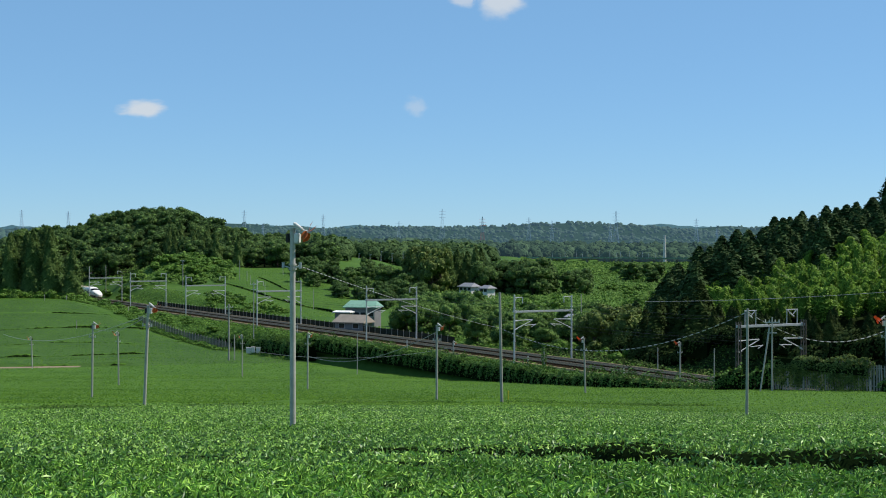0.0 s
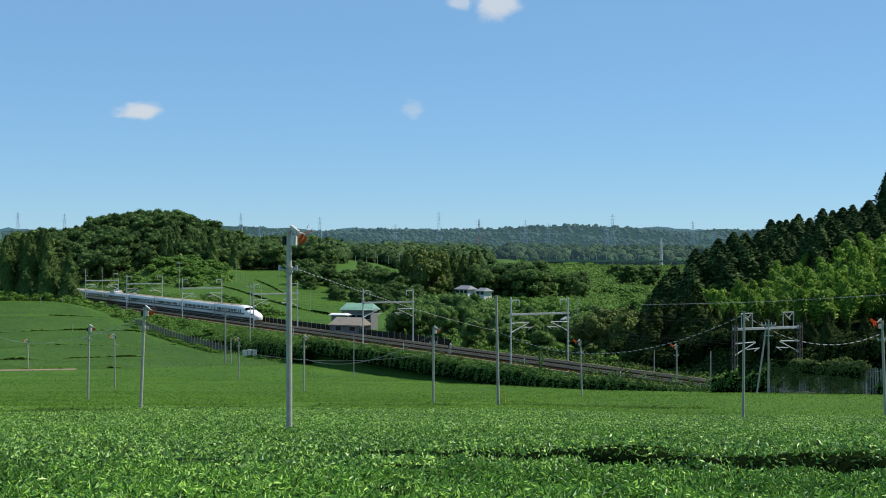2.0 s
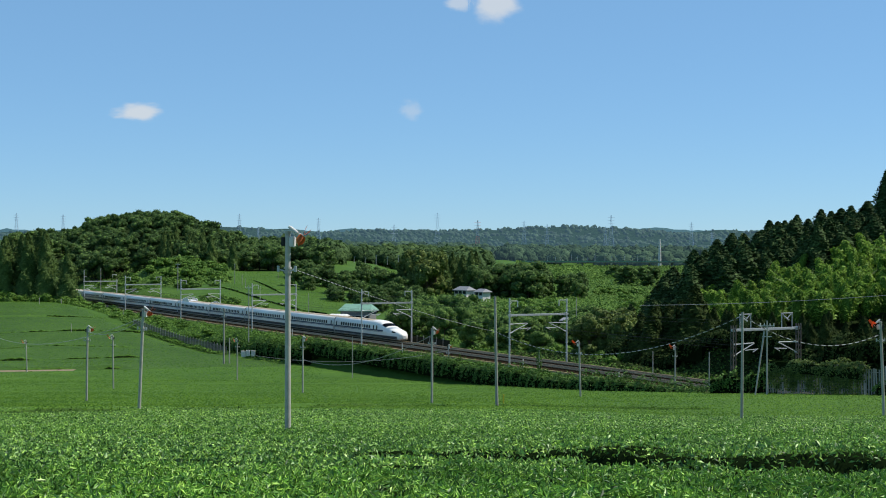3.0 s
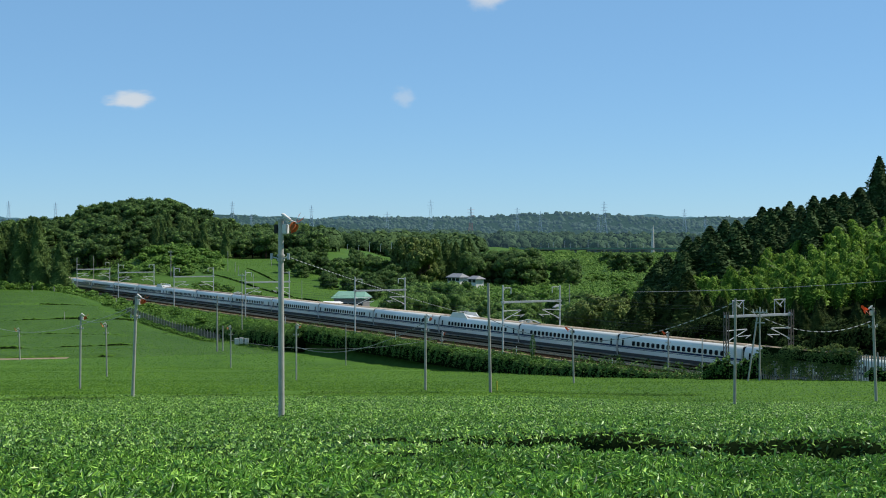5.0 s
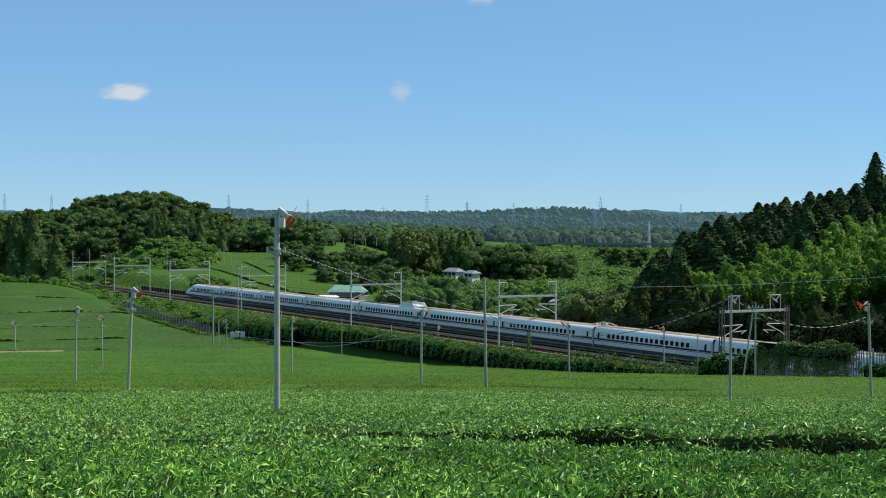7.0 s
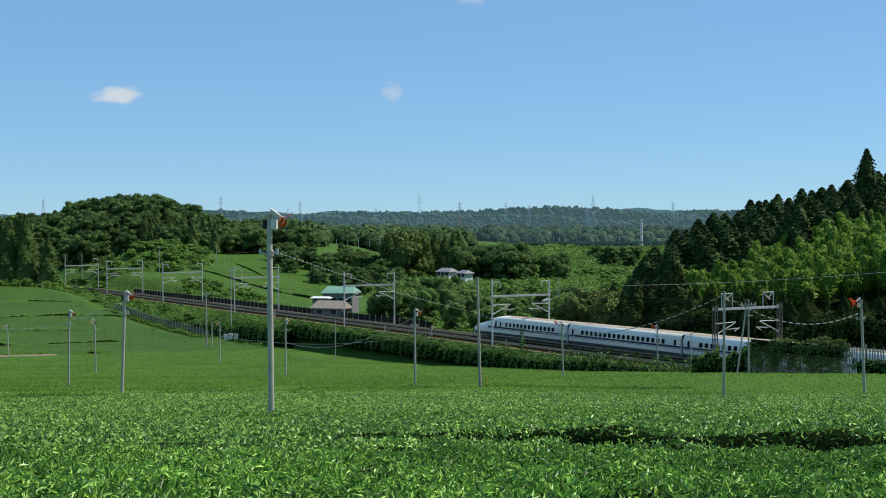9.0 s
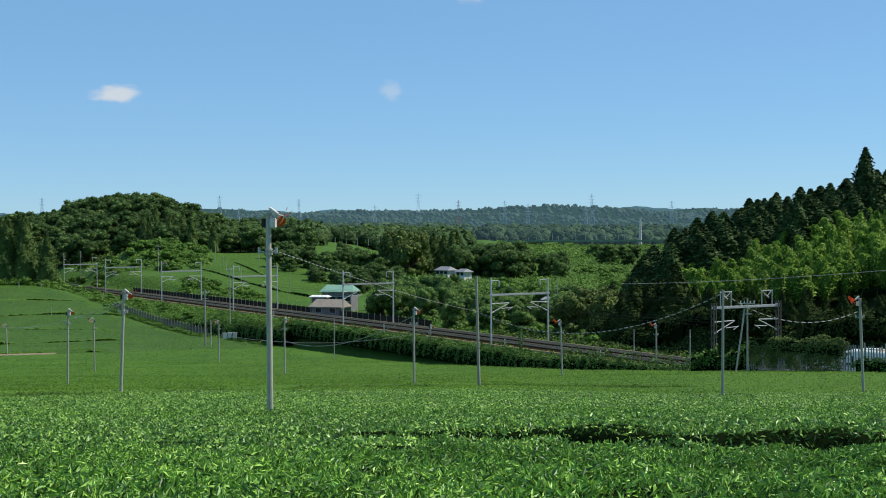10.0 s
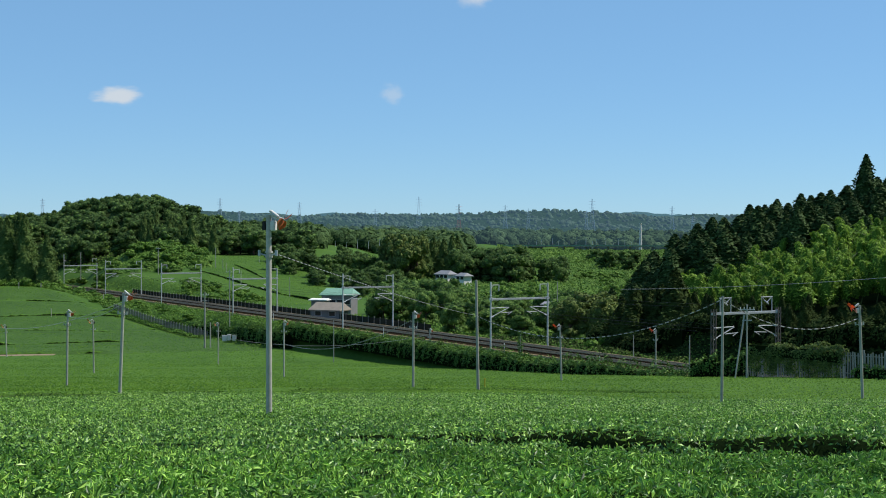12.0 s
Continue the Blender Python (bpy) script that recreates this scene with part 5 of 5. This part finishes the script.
vz = rgp.uniform(0, 3.9, 420)
vr = 0.15 + 0.28 * np.sin(vz * 0.8) ** 2
va = rgp.uniform(0, 6.28, 420)
part_data("creeper", mesh_np("creeper", cards(np.stack([vr * np.cos(va), vr * np.sin(va), vz], 1), np.stack([np.cos(va), np.sin(va), 0.4 * np.ones(420)], 1), 0.11, rgp, 0.6, 0.3), 4, HEDGE_LEAF), vine)
vine.matrix_basis = Matrix.Translation(vp)
tagged(vine, "short post wrapped in green creeper beside the track", "post")

leafy("low_hedge", [((wpts[1][0] + 0.8, wpts[1][1] - 0.6, wpts[1][2] - 0.3), (wpts[2][0], wpts[2][1], wpts[2][2] - 0.3), 0.7, 1.5)], 0.14, 24, HEDGE_LEAF,
      "low ragged green hedge on the cutting's edge", "hedge", 24)
DIRT = mat("pale_dirt", (0.27, 0.205, 0.135), 0.95, scale=0.6, bump=0.5, bump_scale=6, obj=-0.001)
px_ = np.linspace(-84, -66, 24)
py_ = 225.5 + 0.30 * (px_ + 75)
pth = np.array([np.stack([px_, py_ + d, land(px_, py_ + d) + 0.12 - abs(d) * 0.08], -1) for d in (-1.6, -0.8, 0.0, 0.8)])
tagged(new("dirt_path", grid_mesh("dirt_path", pth, DIRT)), "pale bare dirt path between tea terraces", "path", kind="structure")


# ---- buildings ----
GREEN_ROOF = mat("pale_green_metal_roof", (0.23, 0.42, 0.31), 0.5, 0.1, scale=1.5, bump=0.1)
TAN_ROOF = mat("weathered_slate_roof", (0.30, 0.26, 0.215), 0.8, scale=1.0, bump=0.3)
WALL_GREY = mat("grey_house_wall", (0.22, 0.225, 0.235), 0.85, scale=0.8)
WALL_WHITE = mat("white_house_wall", (0.80, 0.79, 0.76), 0.85, scale=0.8)
TILE_GREY = mat("grey_roof_tile", (0.24, 0.25, 0.27), 0.6, scale=2.0, bump=0.4)
GLASS_HOUSE = mat("house_window_glass", (0.03, 0.035, 0.04), 0.1, scale=2)


def gable(bm, w, d, z0, h, over=0.5, hip=1.5, t=0.18):
    """A hipped roof slab over w by d, eaves at z0."""
    x, y = w / 2 + over, d / 2 + over
    low = [(-x, -y, z0), (x, -y, z0), (x, y, z0), (-x, y, z0)]
    v = [bm.verts.new(p) for p in low] + [bm.verts.new((-x + hip, 0, z0 + h)), bm.verts.new((x - hip, 0, z0 + h))]
    u = [bm.verts.new((p[0], p[1], p[2] - t)) for p in low]
    for f in ((v[0], v[1], v[5], v[4]), (v[1], v[2], v[5]), (v[2], v[3], v[4], v[5]), (v[3], v[0], v[4]), u[::-1],
              (u[0], u[1], v[1], v[0]), (u[1], u[2], v[2], v[1]), (u[2], u[3], v[3], v[2]), (u[3], u[0], v[0], v[3])):
        bm.faces.new(f)
    bmesh.ops.recalc_face_normals(bm, faces=bm.faces[:])


def house(w, d, h, rh, hip, wall, roof, label, pose_m, wins=3):
    r = new("house")
    bm = bmesh.new()
    box(bm, (0, 0, h / 2 - 1), (w, d, h + 2))
    part("wall", bm, wall, r)
    bm = bmesh.new()
    gable(bm, w, d, h, rh, hip=hip)
    part("roof", bm, roof, r)
    for i in range(wins):
        x = (i + 0.5) / wins * w - w / 2
        bm = bmesh.new()
        box(bm, (0, 0, 0), (1.5, 0.10, 1.1), bevel=0.02)
        wn = part("window", bm, STEEL_PALE, r)
        wn.matrix_basis = Matrix.Translation((x, -d / 2 - 0.02, h * 0.55))
        bm = bmesh.new()
        box(bm, (0, 0, 0), (1.34, 0.06, 0.94))
        pn = part("pane", bm, GLASS_HOUSE, wn)
        pn.matrix_basis = Matrix.Translation((0, -0.035, 0))
    r.matrix_basis = pose_m
    return tagged(r, label, "house")


def on(bx, y, drop, turn):
    return Matrix.Translation(at(bx, y, drop)) @ Matrix.Rotation(radians(turn), 4, 'Z')


house(6.8, 5.0, 3.6, 1.4, 0.8, WALL_GREY, GREEN_ROOF, "grey house with a pale green hipped metal roof", on(-0.0715, 292, 0.0592, -14), 4)
house(6.6, 4.2, 1.7, 1.5, 0.6, WALL_GREY, TAN_ROOF, "low grey shed with a weathered tan roof", on(-0.0790, 272, 0.0648, -24), 2)
house(3.2, 2.2, 2.6, 0.3, 0.3, WALL_GREY, WALL_WHITE, "small grey lean-to with a white roof", on(-0.0868, 286, 0.0600, -14), 1)
house(5.2, 4, 1.7, 1.2, 1.0, WALL_WHITE, TILE_GREY, "white house with a grey tiled roof among trees", on(0.0100, 425, 0.0351, -42), 3)
house(3.6, 3.4, 1.5, 1.0, 0.8, WALL_WHITE, TILE_GREY, "white house with a grey tiled roof among trees", on(0.0240, 421, 0.0360, -48), 2)
house(4.2, 3.4, 2.0, 0.5, 0.3, WALL_GREY, TILE_GREY, "low grey shed behind the railway", on(0.0950, 252, 0.0620, -20), 2)


# ---- far pylons, poles and the viaduct ----
# emission on red paint and grey steel stands in for distance haze
RED_PAINT = mat("red_pylon_paint", (0.62, 0.14, 0.10), 0.6, scale=1, glow=(0.2, 0.25, 0.3, 0.25))
HAZE_STEEL = mat("far_grey_steel", (0.34, 0.40, 0.46), 0.7, scale=1, glow=(0.10, 0.17, 0.24, 0.5))


def pylon_bm(h, z0, z1, thick=1.0):
    bm = bmesh.new()
    w = lambda z: h * (0.085 * (1 - z / h) ** 1.3 + 0.012)
    k = 8
    for i in range(k):
        a, b = z0 + (z1 - z0) * i / k, z0 + (z1 - z0) * (i + 1) / k
        for sx in (-1, 1):
            for sy in (-1, 1):
                rod(bm, (sx * w(a), sy * w(a), a), (sx * w(b), sy * w(b), b), 0.17 * thick, seg=4)
            rod(bm, (-sx * w(a), -w(a), a), (sx * w(b), -w(b), b), 0.11 * thick, seg=4)
            rod(bm, (w(a), -sx * w(a), a), (w(b), sx * w(b), b), 0.11 * thick, seg=4)
    return bm


def pylon(bx, y, drop_top, h, red=False):
    p = new("power_pylon")
    tagged(part("lower_frame", pylon_bm(h, 0, h * 0.5, 1.9 if red else 1.0), HAZE_STEEL if not red else RED_PAINT, p), kind="stuff")
    tagged(part("upper_frame", pylon_bm(h, h * 0.5, h, 1.9 if red else 1.0), HAZE_STEEL if not red else PALE_BOX, p), kind="stuff")
    for z in (0.72, 0.82, 0.92):
        bm = bmesh.new()
        rod(bm, (-h * 0.11, 0, h * z), (h * 0.11, 0, h * z), 0.2, seg=4)
        part("cross_arm", bm, HAZE_STEEL if not red else RED_PAINT, p)
    top = at(bx, y, drop_top)
    p.matrix_basis = Matrix.Translation((top.x, top.y, top.z - h))
    return tagged(p, "red and white lattice power pylon on a far hill" if red else "slender grey lattice power pylon on a far hill", "pylon", "far pylons")


for bx, dt, h in ((-0.1635, -0.027, 46), (-0.1491, -0.017, 34), (-0.1026, -0.024, 42), (-0.0443, -0.019, 60), (-0.0109, -0.0283, 56),
                  (0.0557, -0.0222, 44), (0.0735, -0.0196, 52), (0.1226, -0.0270, 60), (0.1183, -0.018, 44), (0.1843, -0.0215, 46),
                  (0.2, -0.014, 36), (-0.2996, -0.026, 46), (-0.3357, -0.027, 46)):
    pylon(bx, 2450, dt, h)
pylon(0.0200, 2000, -0.0226, 48, True)
wt_bm = bmesh.new()
rod(wt_bm, (0, 0, -4), (0, 0, 18), 1.3, 0.6, 16)
rod(wt_bm, (0, 0, 18), (0, 0, 18.5), 0.8, 0.8, 16)
wt_ob = tagged(part("white_tower", wt_bm, PALE_BOX), "slim white tower standing by a far viaduct", "tower")
wt_ob.matrix_basis = Matrix.Translation(at(0.1600, 900, 0.0120))
via = new("viaduct")
bm = bmesh.new()
box(bm, (0, 0, 0), (190, 6, 0.8), bevel=0.1)
part("deck", bm, CONCRETE, via)
bm = bmesh.new()
box(bm, (0, -3.1, 0.55), (190, 0.2, 0.6), bevel=0.02)
part("parapet", bm, GREEN_ROOF, via)
for i in range(13):
    bm = bmesh.new()
    rod(bm, (-90 + i * 15, 0, -8), (-90 + i * 15, 0, -0.6), 0.7, seg=10)
    part("pier", bm, CONCRETE, via)
via.matrix_basis = Matrix.Translation(at(0.1350, 880, 0.0095)) @ Matrix.Rotation(radians(-2), 4, 'Z')
tagged(via, "long low concrete viaduct across a green valley", "viaduct")
rp = random.Random(4)
for i in range(26):
    bx, y = (0.075 + i * 0.0052 + rp.uniform(-0.002, 0.002), 870) if i < 17 else (-0.075 + (i - 17) * 0.0085, 640)
    bm = bmesh.new()
    h = rp.uniform(2.6, 5.0)
    rod(bm, (0, 0, 0), (0, 0, h), 0.16, 0.12, 6)
    box(bm, (0.3, 0, h), (0.9, 0.2, 0.14))
    lp = tagged(part("frost_fan_pole", bm, STEEL_PALE), "pale far-off frost fan pole in a tea field", "pole", "far poles")
    lp.matrix_basis = Matrix.Translation(at(bx, y, 0.0085 if y > 700 else 0.012 ))


# ---- clouds ----
def cloud_mat(name, seed, dense):
    m = bpy.data.materials.new(name)
    m.use_nodes = True
    n, l = m.node_tree.nodes, m.node_tree.links
    n.remove(n["Principled BSDF"])
    tc = n.new("ShaderNodeTexCoord")
    mp = n.new("ShaderNodeMapping")
    mp.inputs["Location"].default_value = (-1, -1, 0)
    mp.inputs["Scale"].default_value = (2, 2, 0)
    l.new(tc.outputs["Generated"], mp.inputs[0])
    ln = n.new("ShaderNodeVectorMath")
    ln.operation = 'LENGTH'
    l.new(mp.outputs[0], ln.inputs[0])
    ns = n.new("ShaderNodeTexNoise")
    ns.noise_dimensions = '4D'
    ns.inputs["W"].default_value = seed
    ns.inputs["Scale"].default_value = 2.4
    ns.inputs["Detail"].default_value = 5
    l.new(tc.outputs["Generated"], ns.inputs["Vector"])
    ad = n.new("ShaderNodeMath")
    ad.operation = 'MULTIPLY_ADD'
    l.new(ns.outputs[0], ad.inputs[0])
    ad.inputs[1].default_value = 1.3
    ad.inputs[2].default_value = -0.62
    sb = n.new("ShaderNodeMath")
    sb.operation = 'ADD'
    l.new(ad.outputs[0], sb.inputs[0])
    l.new(ln.outputs["Value"], sb.inputs[1])
    rg = n.new("ShaderNodeMapRange")
    rg.interpolation_type = 'SMOOTHSTEP'
    rg.inputs[1].default_value, rg.inputs[2].default_value = 0.95, 0.25
    rg.inputs[3].default_value, rg.inputs[4].default_value = 0.0, dense
    l.new(sb.outputs[0], rg.inputs[0])
    # emission stands in for sunlight on the cloud
    em = n.new("ShaderNodeEmission")
    em.inputs[0].default_value = (0.80, 0.86, 0.92, 1)
    em.inputs[1].default_value = 0.72
    tr = n.new("ShaderNodeBsdfTransparent")
    mx = n.new("ShaderNodeMixShader")
    l.new(rg.outputs[0], mx.inputs[0])
    l.new(tr.outputs[0], mx.inputs[1])
    l.new(em.outputs[0], mx.inputs[2])
    l.new(mx.outputs[0], n["Material Output"].inputs[0])
    return m


for k, (bx, dr, w, h, dense) in enumerate(((-0.2420, -0.1050, 0.050, 0.017, 0.85), (-0.0320, -0.1070, 0.024, 0.020, 0.35), (0.0350, -0.1880, 0.046, 0.034, 0.8), (0.0060, -0.1900, 0.030, 0.018, 0.6))):
    bm = bmesh.new()
    y = 4600
    vs = [bm.verts.new((a * w * y / 2, 0, b * h * y / 2)) for a, b in ((-1, -1), (1, -1), (1, 1), (-1, 1))]
    bm.faces.new(vs)
    bmesh.ops.rotate(bm, verts=bm.verts[:], matrix=Matrix.Rotation(radians(90), 3, 'X'), cent=(0, 0, 0))
    ob = part("cloud", bm, cloud_mat("cloud", 1.7 * k + 0.4, dense))
    ob.matrix_basis = Matrix.Translation(at(bx, y, dr)) @ Matrix.Rotation(radians(-90), 4, 'X')
    ob.visible_shadow = False
    tagged(ob, "small soft white cloud in a clear blue sky", "cloud", "clouds", "structure")


# ---- tea ----
def row_lines(x, y):
    """Distance past each row gap or terrace edge, its width, strength and the step up behind it."""
    t = np.clip((x + 1.6) / 4.9, -0.2, 1.7)
    yield y - (13.4 - 3.7 * t + 0.22 * np.sin(x * 2.3)), 0.36, step(-1.9, 1.6, x), 0.13, 2.5
    yield y - (70 + 38 * step(-30, -2, x) - 6 * step(12, 45, x) + 0.5 * np.sin(x * 0.7)), 0.7, (0.55 + 0.45 * np.sin(x * 0.21 + 1) ** 2) * step(26, 14, x), 0.28, 14
    yield y - (198 + 0.10 * x), 1.3, 0.3 * step(-66, -50, x) * step(12, 0, x), 0.35, 18
    yield y - (228 + 0.30 * (x + 75)), 1.1, 0.8 * step(-52, -62, x), 0.7, 22
    yield y - (282 + 0.45 * (x + 80)), 1.5, 0.30 * step(-40, -60, x), 0.3, 18
    yield y - (342 + 0.3 * (x + 110)), 2.0, 0.5 * step(-96, -106, x), 0.45, 25


def rows_at(x, y):
    """How far the bushes open (0 to 1) and how much they step up there."""
    g, up = 0.0, 0.0
    for d, w, k, h, back in row_lines(x, y):
        g = np.maximum(g, k * np.exp(-((d + w + 0.3 * w * np.sin(x * 0.9)) / w) ** 2))
        k = k * (0.45 + 0.55 * np.sin(x * 0.13 + h * 9 + 0.6 * np.sin(x * 0.41)) ** 2) if w > 0.5 else k
        up = up + k * h * step(0, w, d) * step(back, 0.4 * back, d)
    return g, up


def canopy(x, y):
    f = np.sin(x * 2.1 + 0.7 * np.sin(y * 1.7)) * np.sin(y * 2.4 + 0.9 * np.sin(x * 1.3)) * 0.05
    g, up = rows_at(x, y)
    return land(x, y) + f * np.clip(40 / np.maximum(y, 1), 0.4, 1) + up - 1.0 * g


tr_, tb_ = np.meshgrid(np.geomspace(2.5, 430, 500), np.radians(np.linspace(-23, 23, 190)), indexing="ij")
tx, ty = tr_ * np.sin(tb_), tr_ * np.cos(tb_)
uu, ss = to_track(tx, ty)
in_field = (ss > 12.2) & ((uu > -104) | (ss > 18.5)) & ((ty < 390) | (ss > 30))
keep_z = np.where(in_field, canopy(tx, ty) - 0.03, land(tx, ty) - 1.2)
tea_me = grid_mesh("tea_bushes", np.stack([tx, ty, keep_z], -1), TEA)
tea_me.materials.append(TEA_SHADE)
tea_me.materials.append(TEA_DARKER)
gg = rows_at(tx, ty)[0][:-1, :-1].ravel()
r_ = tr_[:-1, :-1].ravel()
# shade of the row gap and below the near leaves, painted on the bushes
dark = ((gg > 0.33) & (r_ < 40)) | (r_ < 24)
# bushes left of and beyond this line get the darker green
left_plot = (ty > 226 + 0.30 * (tx + 75))[:-1, :-1].ravel() & (tx[:-1, :-1].ravel() < -20)
tea_me.polygons.foreach_set("material_index", np.where(dark, 1, np.where(left_plot, 2, 0)).astype(np.int32))
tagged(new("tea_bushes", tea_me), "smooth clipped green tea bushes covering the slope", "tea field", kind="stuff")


def folded(q, depth):
    """Each leaf as two halves meeting in a sunken midrib."""
    n = unit(np.cross(q[:, 2] - q[:, 0], q[:, 1] - q[:, 3]))
    ln = np.linalg.norm(q[:, 2] - q[:, 0], axis=1, keepdims=True)
    mid = (q[:, 0] + q[:, 2]) / 2 * 0.6 + (q[:, 1] + q[:, 3]) / 2 * 0.4 + n * ln * depth
    return np.concatenate([np.stack([q[:, 0], q[:, 1], q[:, 2], mid], 1), np.stack([q[:, 0], mid, q[:, 2], q[:, 3]], 1)])


def tea_leaves(name, y0, y1, per, size, seed, m, b0=-0.365, b1=0.365, beyond=False, spread=0.85, stand=0.9):
    """Leaves over the bushes between the depths y0 and y1: spread tilts them at random, stand turns their tips up."""
    rg = np.random.default_rng(seed)
    area = (b1 - b0) / 2 * (y1 * y1 - y0 * y0)
    n = int(area * per)
    y = np.sqrt(rg.uniform(y0 * y0, y1 * y1, n))
    x = rg.uniform(b0, b1, n) * y
    u, s = to_track(x, y)
    if beyond:
        sel = s < -16
        x, y = x[sel], y[sel]
        z0 = land(x, y)
    else:
        sel = (rows_at(x, y)[0] < rg.uniform(0.12, 0.7, n)) & (s > 12.2) & ((u > -104) | (s > 18.5))
        x, y = x[sel], y[sel]
        z0 = canopy(x, y)
    n = len(x)
    clump = np.sin(x * 5.1 + y * 1.3) * np.sin(y * 4.3 - x * 0.9) + 0.6 * np.sin(x * 11.3 - y * 7.1) * np.sin(y * 9.7 + x * 4.1)
    lift = 2.2 if y1 < 50 else 1.2 if y1 < 90 else 0.3
    z = z0 + (rg.uniform(-0.7, 0.75, n) + (0.75 * clump if y1 < 50 else 0)) * size * lift
    nr = np.stack([rg.normal(0, spread, n), rg.normal(-0.25 if y1 < 90 else -0.7, spread, n), np.full(n, 0.5 if y1 < 50 else 0.8)], 1)
    q = cards(np.stack([x, y, z], 1), nr, size, rg, 0.29, -stand, 0.3 if y1 < 90 else 0.1, 0.3 if y1 < 90 else 0.1)
    if y1 < 10:
        q = folded(q, -0.10)
    return tagged(new(name, mesh_np(name, q, 4, m)), "glossy fresh green tea leaves on clipped bushes", "tea leaves", kind="stuff")


tea_leaves("tea_leaves", 3.6, 9, 3000, 0.023, 1, TEA_LEAF, spread=1.0)
tea_leaves("tea_leaves", 9, 24, 1050, 0.026, 2, TEA_LEAF, spread=1.0)
tea_leaves("tea_leaves", 24, 45, 280, 0.038, 3, TEA_LEAF_MID, spread=1.0)
tea_leaves("tea_leaves", 45, 88, 60, 0.066, 4, TEA_LEAF_MID, spread=0.8, stand=0.6)
tea_leaves("tea_leaves", 88, 215, 9, 0.10, 5, TEA_LEAF_FAR, spread=0.25, stand=0.3)
tea_leaves("tea_leaves", 215, 400, 3, 0.15, 6, TEA_LEAF_FAR, -0.36, -0.10, spread=0.25, stand=0.2)
tea_leaves("tea_leaves", 320, 480, 2, 0.17, 7, TEA_LEAF_FAR, -0.18, -0.085, True, 0.3, 0.1)


def row_side(x0, x1, line, h, seed, cover, least):
    """The leafy side of a tea row along line(x), h metres high, ragged along its top, its shade put into a dark colour.
    """
    rg = np.random.default_rng(seed)
    xs = np.arange(x0, x1, 0.35)
    ys = line(xs) - 0.8
    wave = np.array([least + 1.0 * noise.noise(Vector((v * 0.16, seed, 0))) + 0.6 * noise.noise(Vector((v * 1.1, seed, 4))) for v in xs])
    hh = h * np.clip(wave, 0.0, 1.2) * np.clip(np.minimum(xs - x0, x1 - xs) / 5, 0, 1)
    base = canopy(xs, ys - 0.9)
    sheet = np.array([np.stack([xs, ys - 0.35, base - 0.35], -1), np.stack([xs, ys, base + hh * 0.7 - 0.02], -1),
                      np.stack([xs, ys + 0.3, base + hh - 0.03], -1), np.stack([xs, ys + 3.5, canopy(xs, ys + 3.5) - 0.1], -1)])
    root = new("tea_row")
    me = grid_mesh("row_side", sheet, TEA)
    # the front face takes a darker colour, painting the row's shade
    me.materials.append(TEA_DARKER if x1 - x0 < 50 and h < 0.3 else TEA_SHADE)
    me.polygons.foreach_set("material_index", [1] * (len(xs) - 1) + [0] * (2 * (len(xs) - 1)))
    part_data("side", me, root)
    n = int((x1 - x0) * cover)
    i = rg.integers(0, len(xs) - 1, n)
    f = rg.uniform(0, 1, n)
    c = np.stack([xs[i] + rg.uniform(0, 0.35, n), ys[i] - 0.42 + 0.75 * f, base[i] + hh[i] * f + rg.uniform(-0.05, 0.08, n)], 1)
    part_data("foliage", mesh_np("foliage", cards(c, np.tile([0.1, -0.5, 0.8], (n, 1)), 0.06 + h * 0.1, rg, 0.4), 4, TEA_LEAF_FAR), root)
    return tagged(root, "leafy side of a clipped tea row, painted in dark shade", "tea row", kind="stuff")


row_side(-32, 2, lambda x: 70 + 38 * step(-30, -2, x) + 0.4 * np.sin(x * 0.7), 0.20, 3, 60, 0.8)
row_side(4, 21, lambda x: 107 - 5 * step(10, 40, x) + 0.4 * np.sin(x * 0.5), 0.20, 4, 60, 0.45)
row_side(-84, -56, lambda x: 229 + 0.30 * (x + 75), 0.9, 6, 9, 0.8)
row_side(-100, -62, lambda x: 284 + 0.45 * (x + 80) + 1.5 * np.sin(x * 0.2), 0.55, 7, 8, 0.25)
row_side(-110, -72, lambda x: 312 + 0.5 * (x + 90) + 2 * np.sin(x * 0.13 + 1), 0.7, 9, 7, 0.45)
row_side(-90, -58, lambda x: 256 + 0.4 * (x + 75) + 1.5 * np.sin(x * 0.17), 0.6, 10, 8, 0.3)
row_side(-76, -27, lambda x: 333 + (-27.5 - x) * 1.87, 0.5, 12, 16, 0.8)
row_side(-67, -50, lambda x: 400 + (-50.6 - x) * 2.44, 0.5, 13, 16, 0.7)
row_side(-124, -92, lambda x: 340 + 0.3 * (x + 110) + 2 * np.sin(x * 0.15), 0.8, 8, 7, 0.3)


# ---- what moves ----
def motions():
    rows = []
    for t in (0, 4, 8, 12):
        rows.append((t, along(127.35 + 72.7 * (t - 5.5), -2.15)))
    walk(train, rows)


motions()
